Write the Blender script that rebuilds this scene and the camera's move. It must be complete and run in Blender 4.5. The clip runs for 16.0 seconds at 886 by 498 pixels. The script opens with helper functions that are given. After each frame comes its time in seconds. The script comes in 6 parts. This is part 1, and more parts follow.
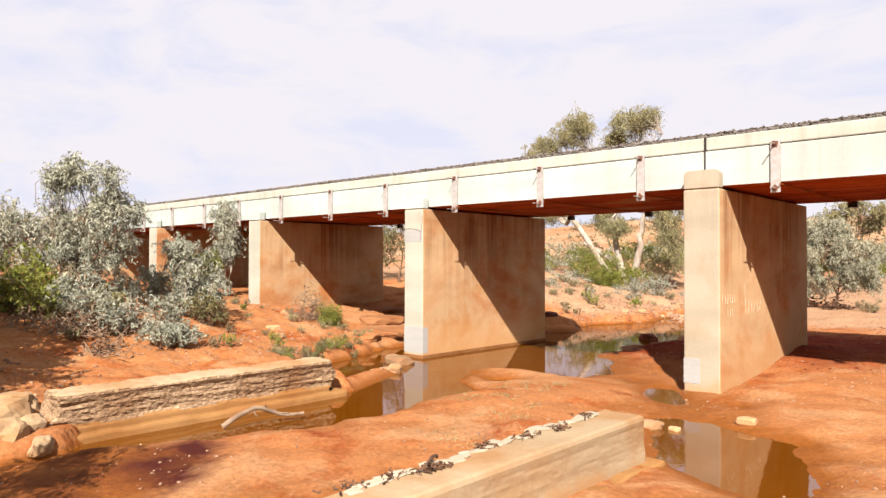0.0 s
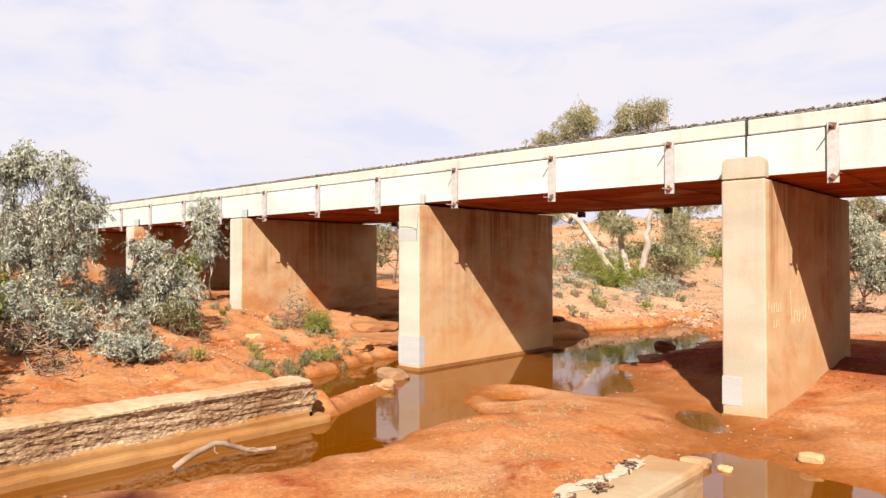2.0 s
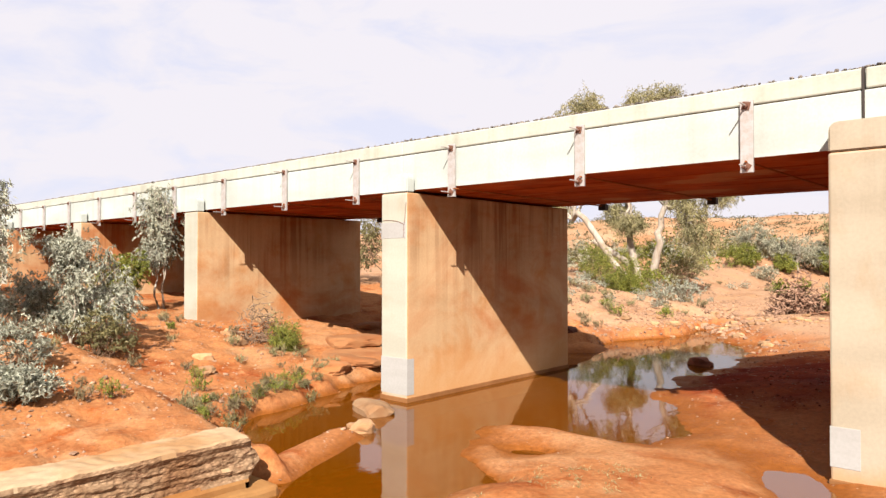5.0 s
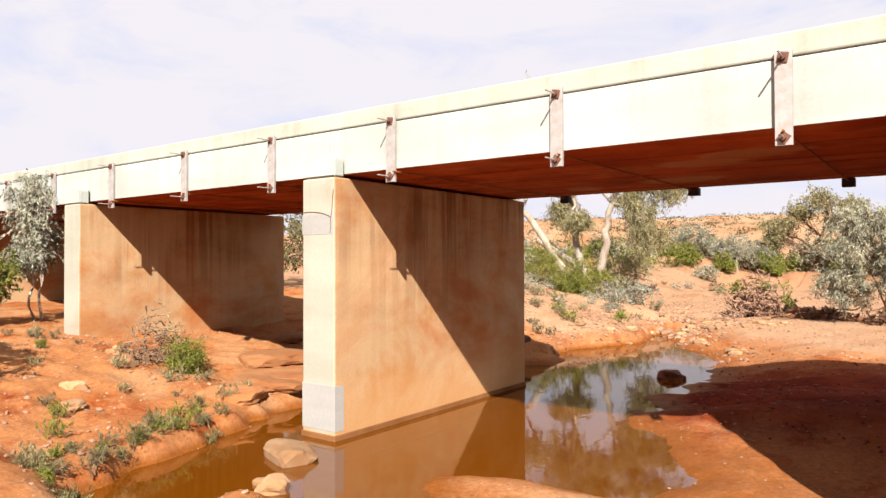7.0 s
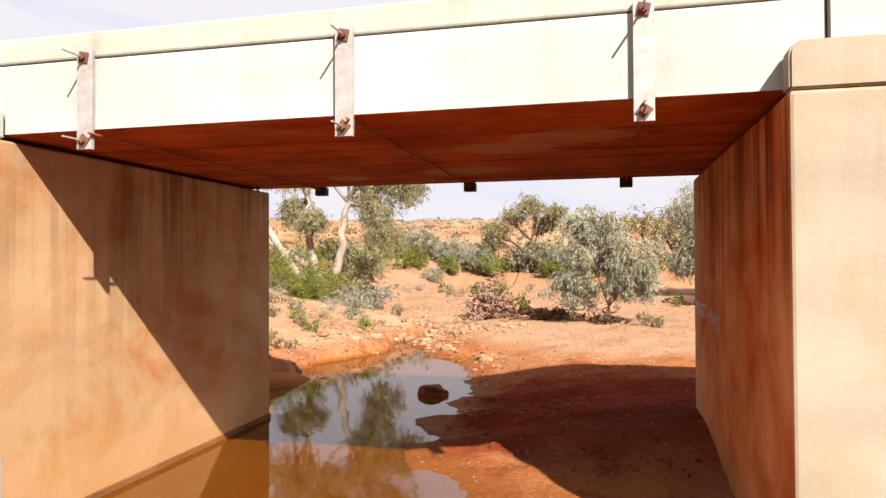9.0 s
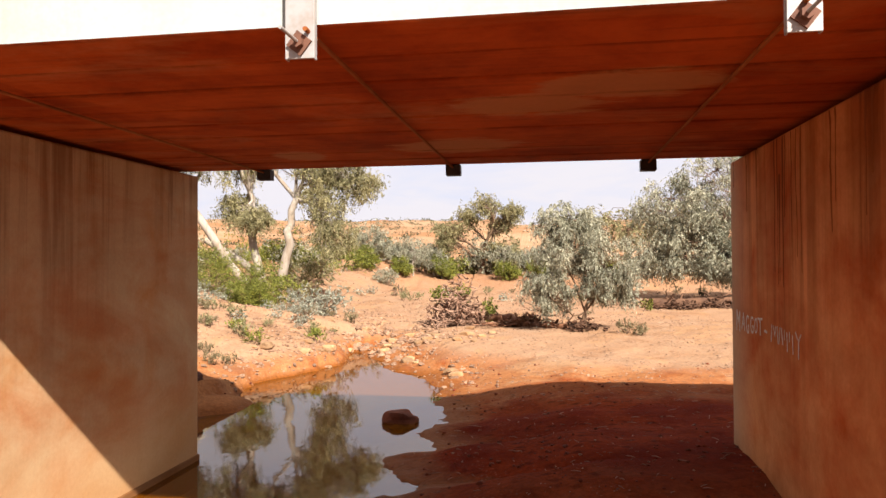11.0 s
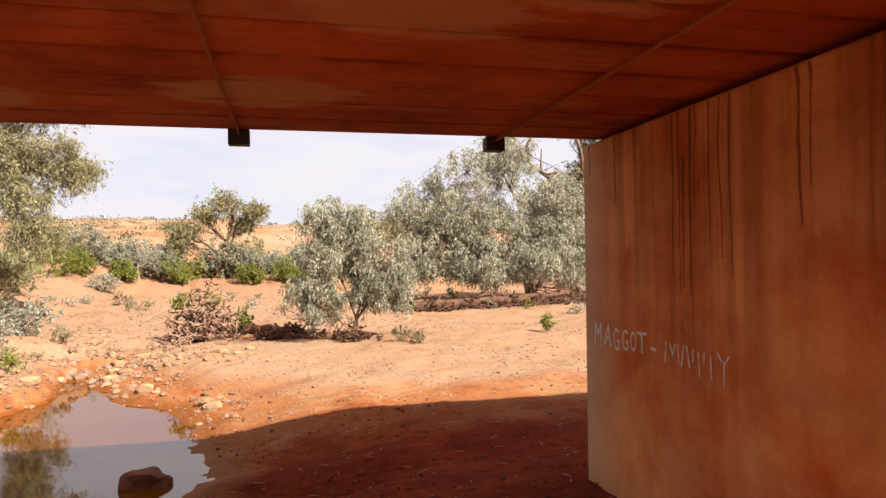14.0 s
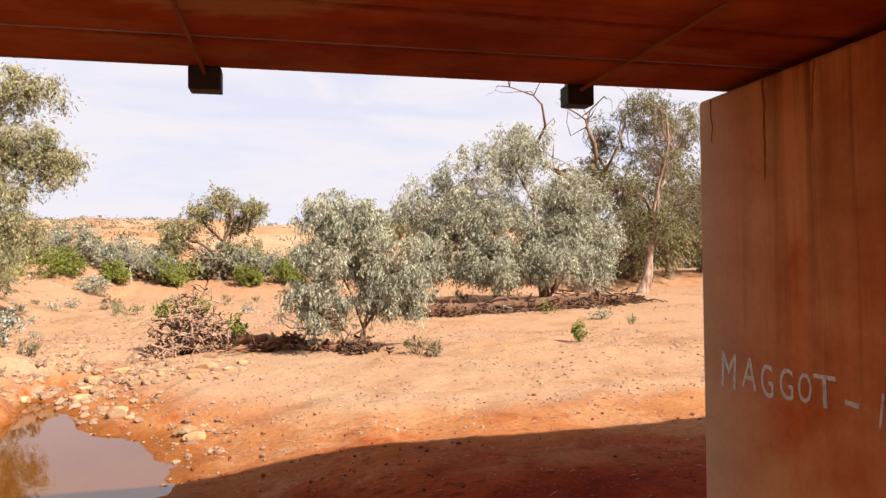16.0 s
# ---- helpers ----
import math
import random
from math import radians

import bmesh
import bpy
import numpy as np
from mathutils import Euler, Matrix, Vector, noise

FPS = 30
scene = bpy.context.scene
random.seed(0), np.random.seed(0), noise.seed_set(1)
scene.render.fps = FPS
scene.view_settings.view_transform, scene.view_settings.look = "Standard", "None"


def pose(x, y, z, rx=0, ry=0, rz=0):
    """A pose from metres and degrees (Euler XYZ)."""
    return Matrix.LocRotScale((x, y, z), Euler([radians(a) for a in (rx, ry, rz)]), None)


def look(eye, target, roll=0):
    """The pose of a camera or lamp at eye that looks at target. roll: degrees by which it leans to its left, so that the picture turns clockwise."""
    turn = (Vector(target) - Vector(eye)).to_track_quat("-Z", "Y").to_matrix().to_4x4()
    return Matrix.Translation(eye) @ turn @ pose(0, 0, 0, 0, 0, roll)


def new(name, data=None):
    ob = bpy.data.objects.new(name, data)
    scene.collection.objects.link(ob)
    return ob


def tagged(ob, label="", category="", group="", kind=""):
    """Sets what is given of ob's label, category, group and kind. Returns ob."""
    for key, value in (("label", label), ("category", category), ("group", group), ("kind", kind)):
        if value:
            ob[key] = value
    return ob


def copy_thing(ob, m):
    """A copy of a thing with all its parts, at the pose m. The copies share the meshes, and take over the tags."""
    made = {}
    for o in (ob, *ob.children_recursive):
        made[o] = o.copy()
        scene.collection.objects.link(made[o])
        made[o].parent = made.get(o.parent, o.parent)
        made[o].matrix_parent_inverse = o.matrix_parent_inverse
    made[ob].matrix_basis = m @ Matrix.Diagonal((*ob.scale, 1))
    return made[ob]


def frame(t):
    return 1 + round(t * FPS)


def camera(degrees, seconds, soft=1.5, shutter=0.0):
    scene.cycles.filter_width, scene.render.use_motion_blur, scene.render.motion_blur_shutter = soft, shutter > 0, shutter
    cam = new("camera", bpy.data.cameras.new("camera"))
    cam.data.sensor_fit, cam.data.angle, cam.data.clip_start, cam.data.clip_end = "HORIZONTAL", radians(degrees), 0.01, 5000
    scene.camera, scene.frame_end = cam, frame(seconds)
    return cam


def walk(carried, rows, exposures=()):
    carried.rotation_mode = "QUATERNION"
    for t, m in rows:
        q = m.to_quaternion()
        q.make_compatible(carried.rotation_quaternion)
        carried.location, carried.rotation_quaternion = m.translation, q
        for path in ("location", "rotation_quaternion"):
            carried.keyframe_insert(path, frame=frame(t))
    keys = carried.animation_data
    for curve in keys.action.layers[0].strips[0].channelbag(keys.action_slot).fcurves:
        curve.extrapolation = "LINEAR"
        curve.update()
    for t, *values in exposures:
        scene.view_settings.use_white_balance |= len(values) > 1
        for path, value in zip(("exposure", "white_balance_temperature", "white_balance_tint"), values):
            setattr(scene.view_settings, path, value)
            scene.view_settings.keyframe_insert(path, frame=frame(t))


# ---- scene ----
cam = camera(65.6, 16.0, soft=1.45)
PATH = [
    (0, (13.315, -13.623, 2.687), (11.959, -12.152, 2.723), 0.1),
    (0.5, (13.075, -13.397, 2.716), (11.722, -11.925, 2.75), 0.1),
    (1, (12.735, -13.053, 2.726), (11.383, -11.58, 2.76), 0.0),
    (1.5, (12.35, -12.631, 2.756), (10.999, -11.157, 2.787), -0.0),
    (2, (11.947, -12.204, 2.754), (10.599, -10.728, 2.787), 0.0),
    (2.5, (11.601, -11.822, 2.772), (10.254, -10.344, 2.804), 0.0),
    (3, (11.207, -11.429, 2.761), (9.864, -9.948, 2.794), 0.0),
    (3.5, (10.828, -10.996, 2.795), (9.487, -9.513, 2.825), -0.0),
    (4, (10.424, -10.556, 2.801), (9.087, -9.07, 2.832), 0.0),
    (6.3, (8.384, -8.345, 2.807), (7.068, -6.84, 2.841), -0.1),
    (6.5, (8.203, -8.153, 2.808), (6.913, -6.625, 2.842), -0.1),
    (7, (7.76, -7.65, 2.822), (6.572, -6.041, 2.855), -0.2),
    (7.5, (7.275, -7.076, 2.846), (6.213, -5.382, 2.879), -0.3),
    (8, (6.844, -6.567, 2.872), (5.913, -4.797, 2.903), -0.2),
    (8.5, (6.487, -6.165, 2.875), (5.761, -4.302, 2.907), -0.2),
    (9, (6.072, -5.647, 2.87), (5.607, -3.702, 2.904), -0.3),
    (9.5, (5.791, -5.136, 2.851), (5.464, -3.163, 2.887), -0.3),
    (9.7, (5.683, -4.9, 2.856), (5.353, -2.928, 2.892), -0.3),
    (11.8, (4.745, -2.645, 2.88), (4.48, -0.663, 2.92), -0.2),
    (12, (4.63, -2.473, 2.884), (4.41, -0.486, 2.924), -0.2),
    (12.5, (4.473, -2.178, 2.89), (4.615, -0.183, 2.927), -0.3),
    (13, (4.342, -1.905, 2.896), (4.671, 0.067, 2.93), -0.5),
    (13.5, (4.284, -1.507, 2.89), (4.729, 0.443, 2.926), -0.6),
    (14, (4.243, -1.037, 2.904), (4.686, 0.913, 2.939), -0.7),
    (14.5, (4.24, -0.49, 2.908), (4.683, 1.46, 2.945), -0.8),
    (15, (4.248, 0.191, 2.926), (4.69, 2.141, 2.964), -0.8),
    (15.5, (4.275, 0.793, 2.942), (4.718, 2.743, 2.979), -0.7),
    (16, (4.308, 1.229, 2.931), (4.749, 3.179, 2.968), -0.7),
]
walk(cam, [(t, look(eye, target, roll)) for t, eye, target, roll in PATH], [(0, 1.53), (16, 1.53)])

# ---- light ----
SUN = Vector((1.11, -1.6, 1.61)).normalized()
world = bpy.data.worlds.new("world")
scene.world = world
world.use_nodes = True
wn, wl = world.node_tree.nodes, world.node_tree.links
wn.clear()
w_out = wn.new("ShaderNodeOutputWorld")
w_bg = wn.new("ShaderNodeBackground")
sky = wn.new("ShaderNodeTexSky")
sky.sky_type = "NISHITA"
sky.sun_disc = False
sky.sun_elevation = math.asin(SUN.z)
sky.sun_rotation = math.atan2(SUN.x, SUN.y)
sky.altitude = 200
sky.air_density, sky.dust_density, sky.ozone_density = 1.0, 1.5, 1.0
w_tc = wn.new("ShaderNodeTexCoord")
w_map = wn.new("ShaderNodeMapping")
w_map.inputs["Scale"].default_value = (1.5, 2.6, 6.5)
w_map.inputs["Rotation"].default_value = (0.0, 0.0, 0.7)
w_noise = wn.new("ShaderNodeTexNoise")
w_noise.inputs["Scale"].default_value = 2.3
w_noise.inputs["Detail"].default_value = 9
w_noise.inputs["Roughness"].default_value = 0.58
w_noise.inputs["Distortion"].default_value = 0.5
w_ramp = wn.new("ShaderNodeValToRGB")
w_ramp.color_ramp.elements[0].position = 0.36
w_ramp.color_ramp.elements[0].color = (0.42, 0.42, 0.42, 1)
w_ramp.color_ramp.elements[1].position = 0.52
w_mix = wn.new("ShaderNodeMix")
w_mix.data_type = "RGBA"
w_mix.inputs["B"].default_value = (9.2, 8.8, 9.4, 1)
wl.new(w_tc.outputs["Generated"], w_map.inputs["Vector"])
wl.new(w_map.outputs["Vector"], w_noise.inputs["Vector"])
wl.new(w_noise.outputs["Fac"], w_ramp.inputs["Fac"])
wl.new(w_ramp.outputs["Color"], w_mix.inputs["Factor"])
w_veil = wn.new("ShaderNodeMix")
w_veil.data_type = "RGBA"
w_veil.inputs["Factor"].default_value = 0.8
w_veil.inputs["B"].default_value = (8.2, 8.5, 10.8, 1)
wl.new(sky.outputs["Color"], w_veil.inputs["A"])
wl.new(w_veil.outputs["Result"], w_mix.inputs["A"])
wl.new(w_mix.outputs["Result"], w_bg.inputs["Color"])
w_bg.inputs["Strength"].default_value = 0.0345
wl.new(w_bg.outputs["Background"], w_out.inputs["Surface"])

sun = new("sun", bpy.data.lights.new("sun", "SUN"))
sun.data.energy = 5.0
sun.data.angle = radians(0.6)
sun.data.color = (1.0, 0.95, 0.875)
sun.matrix_world = look(SUN * 60, (0, 0, 0))


# ---- materials ----
def material(name, rough=0.9, metal=0.0, spec=0.3):
    m = bpy.data.materials.new(name)
    m.use_nodes = True
    b = m.node_tree.nodes["Principled BSDF"]
    b.inputs["Roughness"].default_value = rough
    b.inputs["Metallic"].default_value = metal
    b.inputs["Specular IOR Level"].default_value = spec
    return m, m.node_tree.nodes, m.node_tree.links, b


def coords(n, l, scale=(1, 1, 1), kind="Object"):
    mp = n.new("ShaderNodeMapping")
    mp.inputs["Scale"].default_value = scale
    if kind == "Position":
        l.new(n.new("ShaderNodeNewGeometry").outputs["Position"], mp.inputs["Vector"])
    else:
        l.new(n.new("ShaderNodeTexCoord").outputs[kind], mp.inputs["Vector"])
    return mp.outputs["Vector"]


def noise_tex(n, l, vec, scale, detail=5, rough=0.55, distortion=0.0):
    t = n.new("ShaderNodeTexNoise")
    t.inputs["Scale"].default_value = scale
    t.inputs["Detail"].default_value = detail
    t.inputs["Roughness"].default_value = rough
    t.inputs["Distortion"].default_value = distortion
    l.new(vec, t.inputs["Vector"])
    return t.outputs["Fac"]


def ramp(n, l, fac, *stops):
    r = n.new("ShaderNodeValToRGB")
    e = r.color_ramp.elements
    while len(e) < len(stops):
        e.new(0.5)
    for i, (p, c) in enumerate(stops):
        e[i].position = p
        e[i].color = (*c, 1) if len(c) == 3 else c
    l.new(fac, r.inputs["Fac"])
    return r.outputs["Color"]


def mixed(n, l, fac, a, b, how="MIX"):
    x = n.new("ShaderNodeMix")
    x.data_type, x.blend_type = "RGBA", how
    for sock, v in (("Factor", fac), ("A", a), ("B", b)):
        if isinstance(v, bpy.types.NodeSocket):
            l.new(v, x.inputs[sock])
        elif isinstance(v, (int, float)):
            x.inputs[sock].default_value = v
        else:
            x.inputs[sock].default_value = (*v, 1)
    return x.outputs["Result"]


def bump(n, l, b, height, strength=0.3, dist=0.02):
    x = n.new("ShaderNodeBump")
    x.inputs["Strength"].default_value = strength
    x.inputs["Distance"].default_value = dist
    l.new(height, x.inputs["Height"])
    l.new(x.outputs["Normal"], b.inputs["Normal"])


BLOOMS = ((4.05, 4.4, 0.75, 0.55), (4.9, 2.45, 0.7, 0.45), (5.75, 1.9, 0.75, 0.45), (2.0, 4.8, 0.35, 0.4))


def concrete(name, pale, dust, dust_amount, streak=0.3, low=0.0, drips=0.0, bloom=0.0, bands=0.0, back_edge=0.0):
    """Cast concrete: pale paste, red dust in clouds, run-off streaks; low: height of the flood-mud stain;
    bloom: pale dust on the beams' undersides and dirt along their joints; back_edge: paler towards the back edge."""
    m, n, l, b = material(name, 0.95, 0, 0.06)
    v = coords(n, l, kind="Position")
    big = noise_tex(n, l, v, 0.9, 6, 0.6, 0.3)
    fine = noise_tex(n, l, v, 22, 6, 0.65)
    fac = ramp(n, l, big, (0.64 - dust_amount, (0, 0, 0)), (0.90 - dust_amount, (1, 1, 1)))
    col = mixed(n, l, fac, pale, dust)
    vs = coords(n, l, (2.0, 2.0, 0.10), "Position")
    runs = ramp(n, l, noise_tex(n, l, vs, 1.6, 5, 0.6), (0.47, (1, 1, 1)), (0.71, (1 - streak, 1 - streak * 1.15, 1 - streak * 1.3)))
    sz = n.new("ShaderNodeSeparateXYZ")
    l.new(v, sz.inputs[0])
    hang = n.new("ShaderNodeMapRange")
    hang.inputs["From Min"].default_value, hang.inputs["From Max"].default_value = 1.6, 3.9
    hang.inputs["To Min"].default_value = 0.12
    l.new(sz.outputs["Z"], hang.inputs["Value"])
    col = mixed(n, l, hang.outputs["Result"], col, mixed(n, l, 1.0, col, runs, "MULTIPLY"))
    if drips:
        dn = noise_tex(n, l, coords(n, l, (3.2, 3.2, 0.10), "Position"), 1.7, 5, 0.62)
        dm = ramp(n, l, noise_tex(n, l, coords(n, l, (0.55, 0.55, 0.3), "Position"), 1.0, 2), (0.42, (0, 0, 0)), (0.56, (1, 1, 1)))
        dd = mixed(n, l, 1.0, ramp(n, l, dn, (0.46, (0, 0, 0)), (0.58, (drips, drips, drips))), dm, "MULTIPLY")
        dd = mixed(n, l, 1.0, dd, hang.outputs["Result"], "MULTIPLY")
        col = mixed(n, l, dd, col, (0.117, 0.0328, 0.00937))
    if bands:
        sb = ramp(n, l, noise_tex(n, l, coords(n, l, (0.34, 0.34, 0.55), "Position"), 1.0, 7, 0.64, 0.9), (0.47, (0, 0, 0)), (0.68, (bands, bands, bands)))
        col = mixed(n, l, sb, col, (0.289, 0.0781, 0.0172))
    if bloom:
        seams = ramp(n, l, noise_tex(n, l, coords(n, l, (0.22, 5.0, 1.0), "Position"), 1.3, 6, 0.65), (0.50, (0, 0, 0)), (0.70, (0.42, 0.42, 0.42)))
        col = mixed(n, l, seams, col, (0.109, 0.0172, 0.00313))
        bf_ = ramp(n, l, noise_tex(n, l, coords(n, l, (0.42, 1.2, 1.0), "Position"), 0.75, 8, 0.72, 1.2), (0.52, (0, 0, 0)), (0.72, (bloom * 0.6,) * 3))
        # larger pale patches under one span
        for px, py, rx, ry in BLOOMS:
            off = n.new("ShaderNodeVectorMath")
            off.operation = "SUBTRACT"
            l.new(v, off.inputs[0])
            off.inputs[1].default_value = (px, py, 4.2)
            off2 = n.new("ShaderNodeVectorMath")
            off2.operation = "MULTIPLY"
            l.new(off.outputs[0], off2.inputs[0])
            off2.inputs[1].default_value = (0.5 / rx, 0.5 / ry, 0.0)
            far_ = n.new("ShaderNodeVectorMath")
            far_.operation = "LENGTH"
            l.new(off2.outputs[0], far_.inputs[0])
            rag = n.new("ShaderNodeMath")
            rag.operation = "MULTIPLY_ADD"
            l.new(noise_tex(n, l, coords(n, l, (1.2, 3.0, 1.0), "Position"), 1.1, 7, 0.7, 0.6), rag.inputs[0])
            rag.inputs[1].default_value = 0.8
            l.new(far_.outputs["Value"], rag.inputs[2])
            bf_ = mixed(n, l, 1.0, bf_, ramp(n, l, rag.outputs[0], (0.0, (bloom,) * 3), (0.80, (bloom * 0.9,) * 3), (0.92, (0, 0, 0))), "LIGHTEN")
        col = mixed(n, l, bf_, col, (0.38, 0.165, 0.068))
        joint = n.new("ShaderNodeMath")
        joint.operation = "PINGPONG"
        sy = n.new("ShaderNodeMath")
        sy.operation = "SUBTRACT"
        l.new(sz.outputs["Y"], sy.inputs[0])
        sy.inputs[1].default_value = 0.25
        l.new(sy.outputs[0], joint.inputs[0])
        joint.inputs[1].default_value = 5.62 / 18
        dirt = mixed(n, l, 1.0, ramp(n, l, joint.outputs[0], (0.012, (0.62, 0.62, 0.62)), (0.06, (0, 0, 0))), ramp(n, l, noise_tex(n, l, coords(n, l, (0.8, 4.0, 1.0), "Position"), 1.4, 6, 0.7), (0.42, (0.05, 0.05, 0.05)), (0.60, (1, 1, 1))), "MULTIPLY")
        col = mixed(n, l, dirt, col, (0.055, 0.010, 0.004))
    if back_edge:
        wr = n.new("ShaderNodeMapRange")
        wr.inputs["From Min"].default_value, wr.inputs["From Max"].default_value = 5.0, 5.9
        wr.inputs["To Max"].default_value = back_edge
        l.new(sz.outputs["Y"], wr.inputs["Value"])
        col = mixed(n, l, wr.outputs["Result"], col, (0.44, 0.30, 0.19))
    vb = coords(n, l, (0.3, 0.3, 1.1), "Position")
    lifts = ramp(n, l, noise_tex(n, l, vb, 1.2, 3, 0.5), (0.38, (0.84, 0.80, 0.76)), (0.6, (1.04, 1.02, 1.0)))
    col = mixed(n, l, 0.7, col, lifts, "MULTIPLY")
    grain = ramp(n, l, fine, (0.3, (0.92, 0.915, 0.91)), (0.7, (1.04, 1.04, 1.04)))
    col = mixed(n, l, 1.0, col, grain, "MULTIPLY")
    if low:
        sep = n.new("ShaderNodeSeparateXYZ")
        l.new(coords(n, l, kind="Position"), sep.inputs[0])
        ad = n.new("ShaderNodeMath")
        ad.operation = "MULTIPLY_ADD"
        l.new(big, ad.inputs[0])
        ad.inputs[1].default_value = -1.2
        l.new(sep.outputs["Z"], ad.inputs[2])
        mr = n.new("ShaderNodeMapRange")
        mr.inputs["From Min"].default_value = low - 0.6
        mr.inputs["From Max"].default_value = low - 0.6 - low * 1.1
        l.new(ad.outputs[0], mr.inputs["Value"])
        mud = mixed(n, l, 1.0, (0.336, 0.176, 0.0742), grain, "MULTIPLY")
        col = mixed(n, l, mr.outputs["Result"], col, mud)
    l.new(col, b.inputs["Base Color"])
    bump(n, l, b, fine, 0.14, 0.008)
    return m


CONCRETE = concrete("pale_concrete", (0.335, 0.361, 0.339), (0.317, 0.309, 0.257), 0.02, 0.10)
KERB = concrete("kerb_concrete", (0.335, 0.343, 0.296), (0.304, 0.274, 0.2), 0.06, 0.16)
PIER = concrete("dusty_pier_concrete", (0.391, 0.257, 0.143), (0.335, 0.13, 0.0365), 0.13, 0.20, 1.2, drips=0.6, bands=0.62)
PIER_END = concrete("pier_end_concrete", (0.289, 0.248, 0.187), (0.271, 0.187, 0.112), 0.12, 0.12, 0.5)
# shaded copy of the pier concrete: red shade tone in the colour, plus run-off streaks
SHADE_STAINED = concrete("shade_red_stained_pier_side", (0.64, 0.275, 0.108), (0.45, 0.09, 0.017), 0.22, 0.5, 0.85, drips=0.9, bands=0.6, back_edge=0.8)
STREAK = concrete("dark_run_off_streak", (0.27, 0.092, 0.030), (0.17, 0.048, 0.015), 0.2, 0.2)
PALE_END = concrete("pale_pier_end_concrete", (0.309, 0.299, 0.248), (0.285, 0.231, 0.16), 0.08, 0.12, 0.3)
# underside colour carries the dark red shade and ground bounce below the deck
SOFFIT = concrete("shade_red_beam_concrete", (0.40, 0.072, 0.011), (0.25, 0.034, 0.004), 0.28, 0.2, bloom=0.8)
REPAIR = concrete("grey_repair_mortar", (0.274, 0.265, 0.252), (0.252, 0.217, 0.174), 0.05, 0.1)
STAIN = concrete("wet_stained_concrete", (0.17, 0.0781, 0.0306), (0.116, 0.0442, 0.0136), 0.2, 0.2)
STUB = concrete("old_weathered_concrete", (0.292, 0.217, 0.136), (0.251, 0.139, 0.0645), 0.24, 0.2, 0.3)
CRUST = concrete("pale_mortar_crust", (0.322, 0.274, 0.204), (0.27, 0.196, 0.122), 0.08, 0.1)
FOOTING = concrete("mud_stained_footing", (0.244, 0.126, 0.0476), (0.197, 0.085, 0.0271), 0.25, 0.1)

RUBBLE = concrete("coarse_gravel_concrete", (0.251, 0.173, 0.109), (0.157, 0.085, 0.0442), 0.22, 0.1)
_n, _l = RUBBLE.node_tree.nodes, RUBBLE.node_tree.links
_vor = _n.new("ShaderNodeTexVoronoi")
_vor.inputs["Scale"].default_value = 24
_warp = coords(_n, _l, (1.0, 0.7, 1.35))
_l.new(_warp, _vor.inputs["Vector"])
_pits = noise_tex(_n, _l, _warp, 9, 6, 0.75)
_b = _n["Principled BSDF"]
_was = _b.inputs["Base Color"].links[0].from_socket
_col = mixed(_n, _l, ramp(_n, _l, _pits, (0.36, (0.75, 0.75, 0.75)), (0.47, (0, 0, 0))), _was, (0.12, 0.058, 0.032))
_col = mixed(_n, _l, 1.0, _col, ramp(_n, _l, _vor.outputs["Distance"], (0.1, (1.3, 1.27, 1.25)), (0.6, (0.82, 0.78, 0.74))), "MULTIPLY")
_l.new(_col, _b.inputs["Base Color"])
bump(_n, _l, _b, mixed(_n, _l, 0.5, _vor.outputs["Distance"], _pits), 0.8, 0.035)


def steel(name, col, rough, metal, rust):
    m, n, l, b = material(name, rough, metal, 0.4)
    v = coords(n, l)
    t = noise_tex(n, l, v, 9, 6, 0.65)
    c = mixed(n, l, ramp(n, l, t, (0.42, (0, 0, 0)), (0.7, (1, 1, 1))), col, rust)
    l.new(c, b.inputs["Base Color"])
    bump(n, l, b, noise_tex(n, l, v, 60, 4), 0.15, 0.004)
    return m


GALV = steel("galvanised_steel", (0.319, 0.299, 0.285), 0.55, 0.2, (0.258, 0.21, 0.177))
RUST = steel("rusty_steel", (0.136, 0.0577, 0.034), 0.8, 0.2, (0.0747, 0.0306, 0.0203))
BLACK = steel("near_black_steel", (0.0203, 0.0136, 0.0116), 0.8, 0.0, (0.034, 0.0203, 0.0136))
RAIL = steel("rail_steel", (0.0816, 0.051, 0.034), 0.6, 0.6, (0.0679, 0.034, 0.0203))


def stone(name, a, b_, scale=3.0):
    m, n, l, b = material(name, 0.9, 0, 0.25)
    geo = n.new("ShaderNodeNewGeometry")
    oi = n.new("ShaderNodeObjectInfo")
    v = coords(n, l)
    t = noise_tex(n, l, v, scale, 6, 0.6)
    c = mixed(n, l, ramp(n, l, t, (0.35, (0, 0, 0)), (0.65, (1, 1, 1))), a, b_)
    ad = n.new("ShaderNodeMath")
    ad.operation = "ADD"
    l.new(geo.outputs["Random Per Island"], ad.inputs[0])
    l.new(oi.outputs["Random"], ad.inputs[1])
    fr = n.new("ShaderNodeMath")
    fr.operation = "FRACT"
    l.new(ad.outputs[0], fr.inputs[0])
    c = mixed(n, l, 1.0, c, ramp(n, l, fr.outputs[0], (0, (0.62, 0.6, 0.6)), (1, (1.25, 1.22, 1.2))), "MULTIPLY")
    l.new(c, b.inputs["Base Color"])
    bump(n, l, b, noise_tex(n, l, v, scale * 9, 5, 0.65), 0.5, 0.02)
    return m


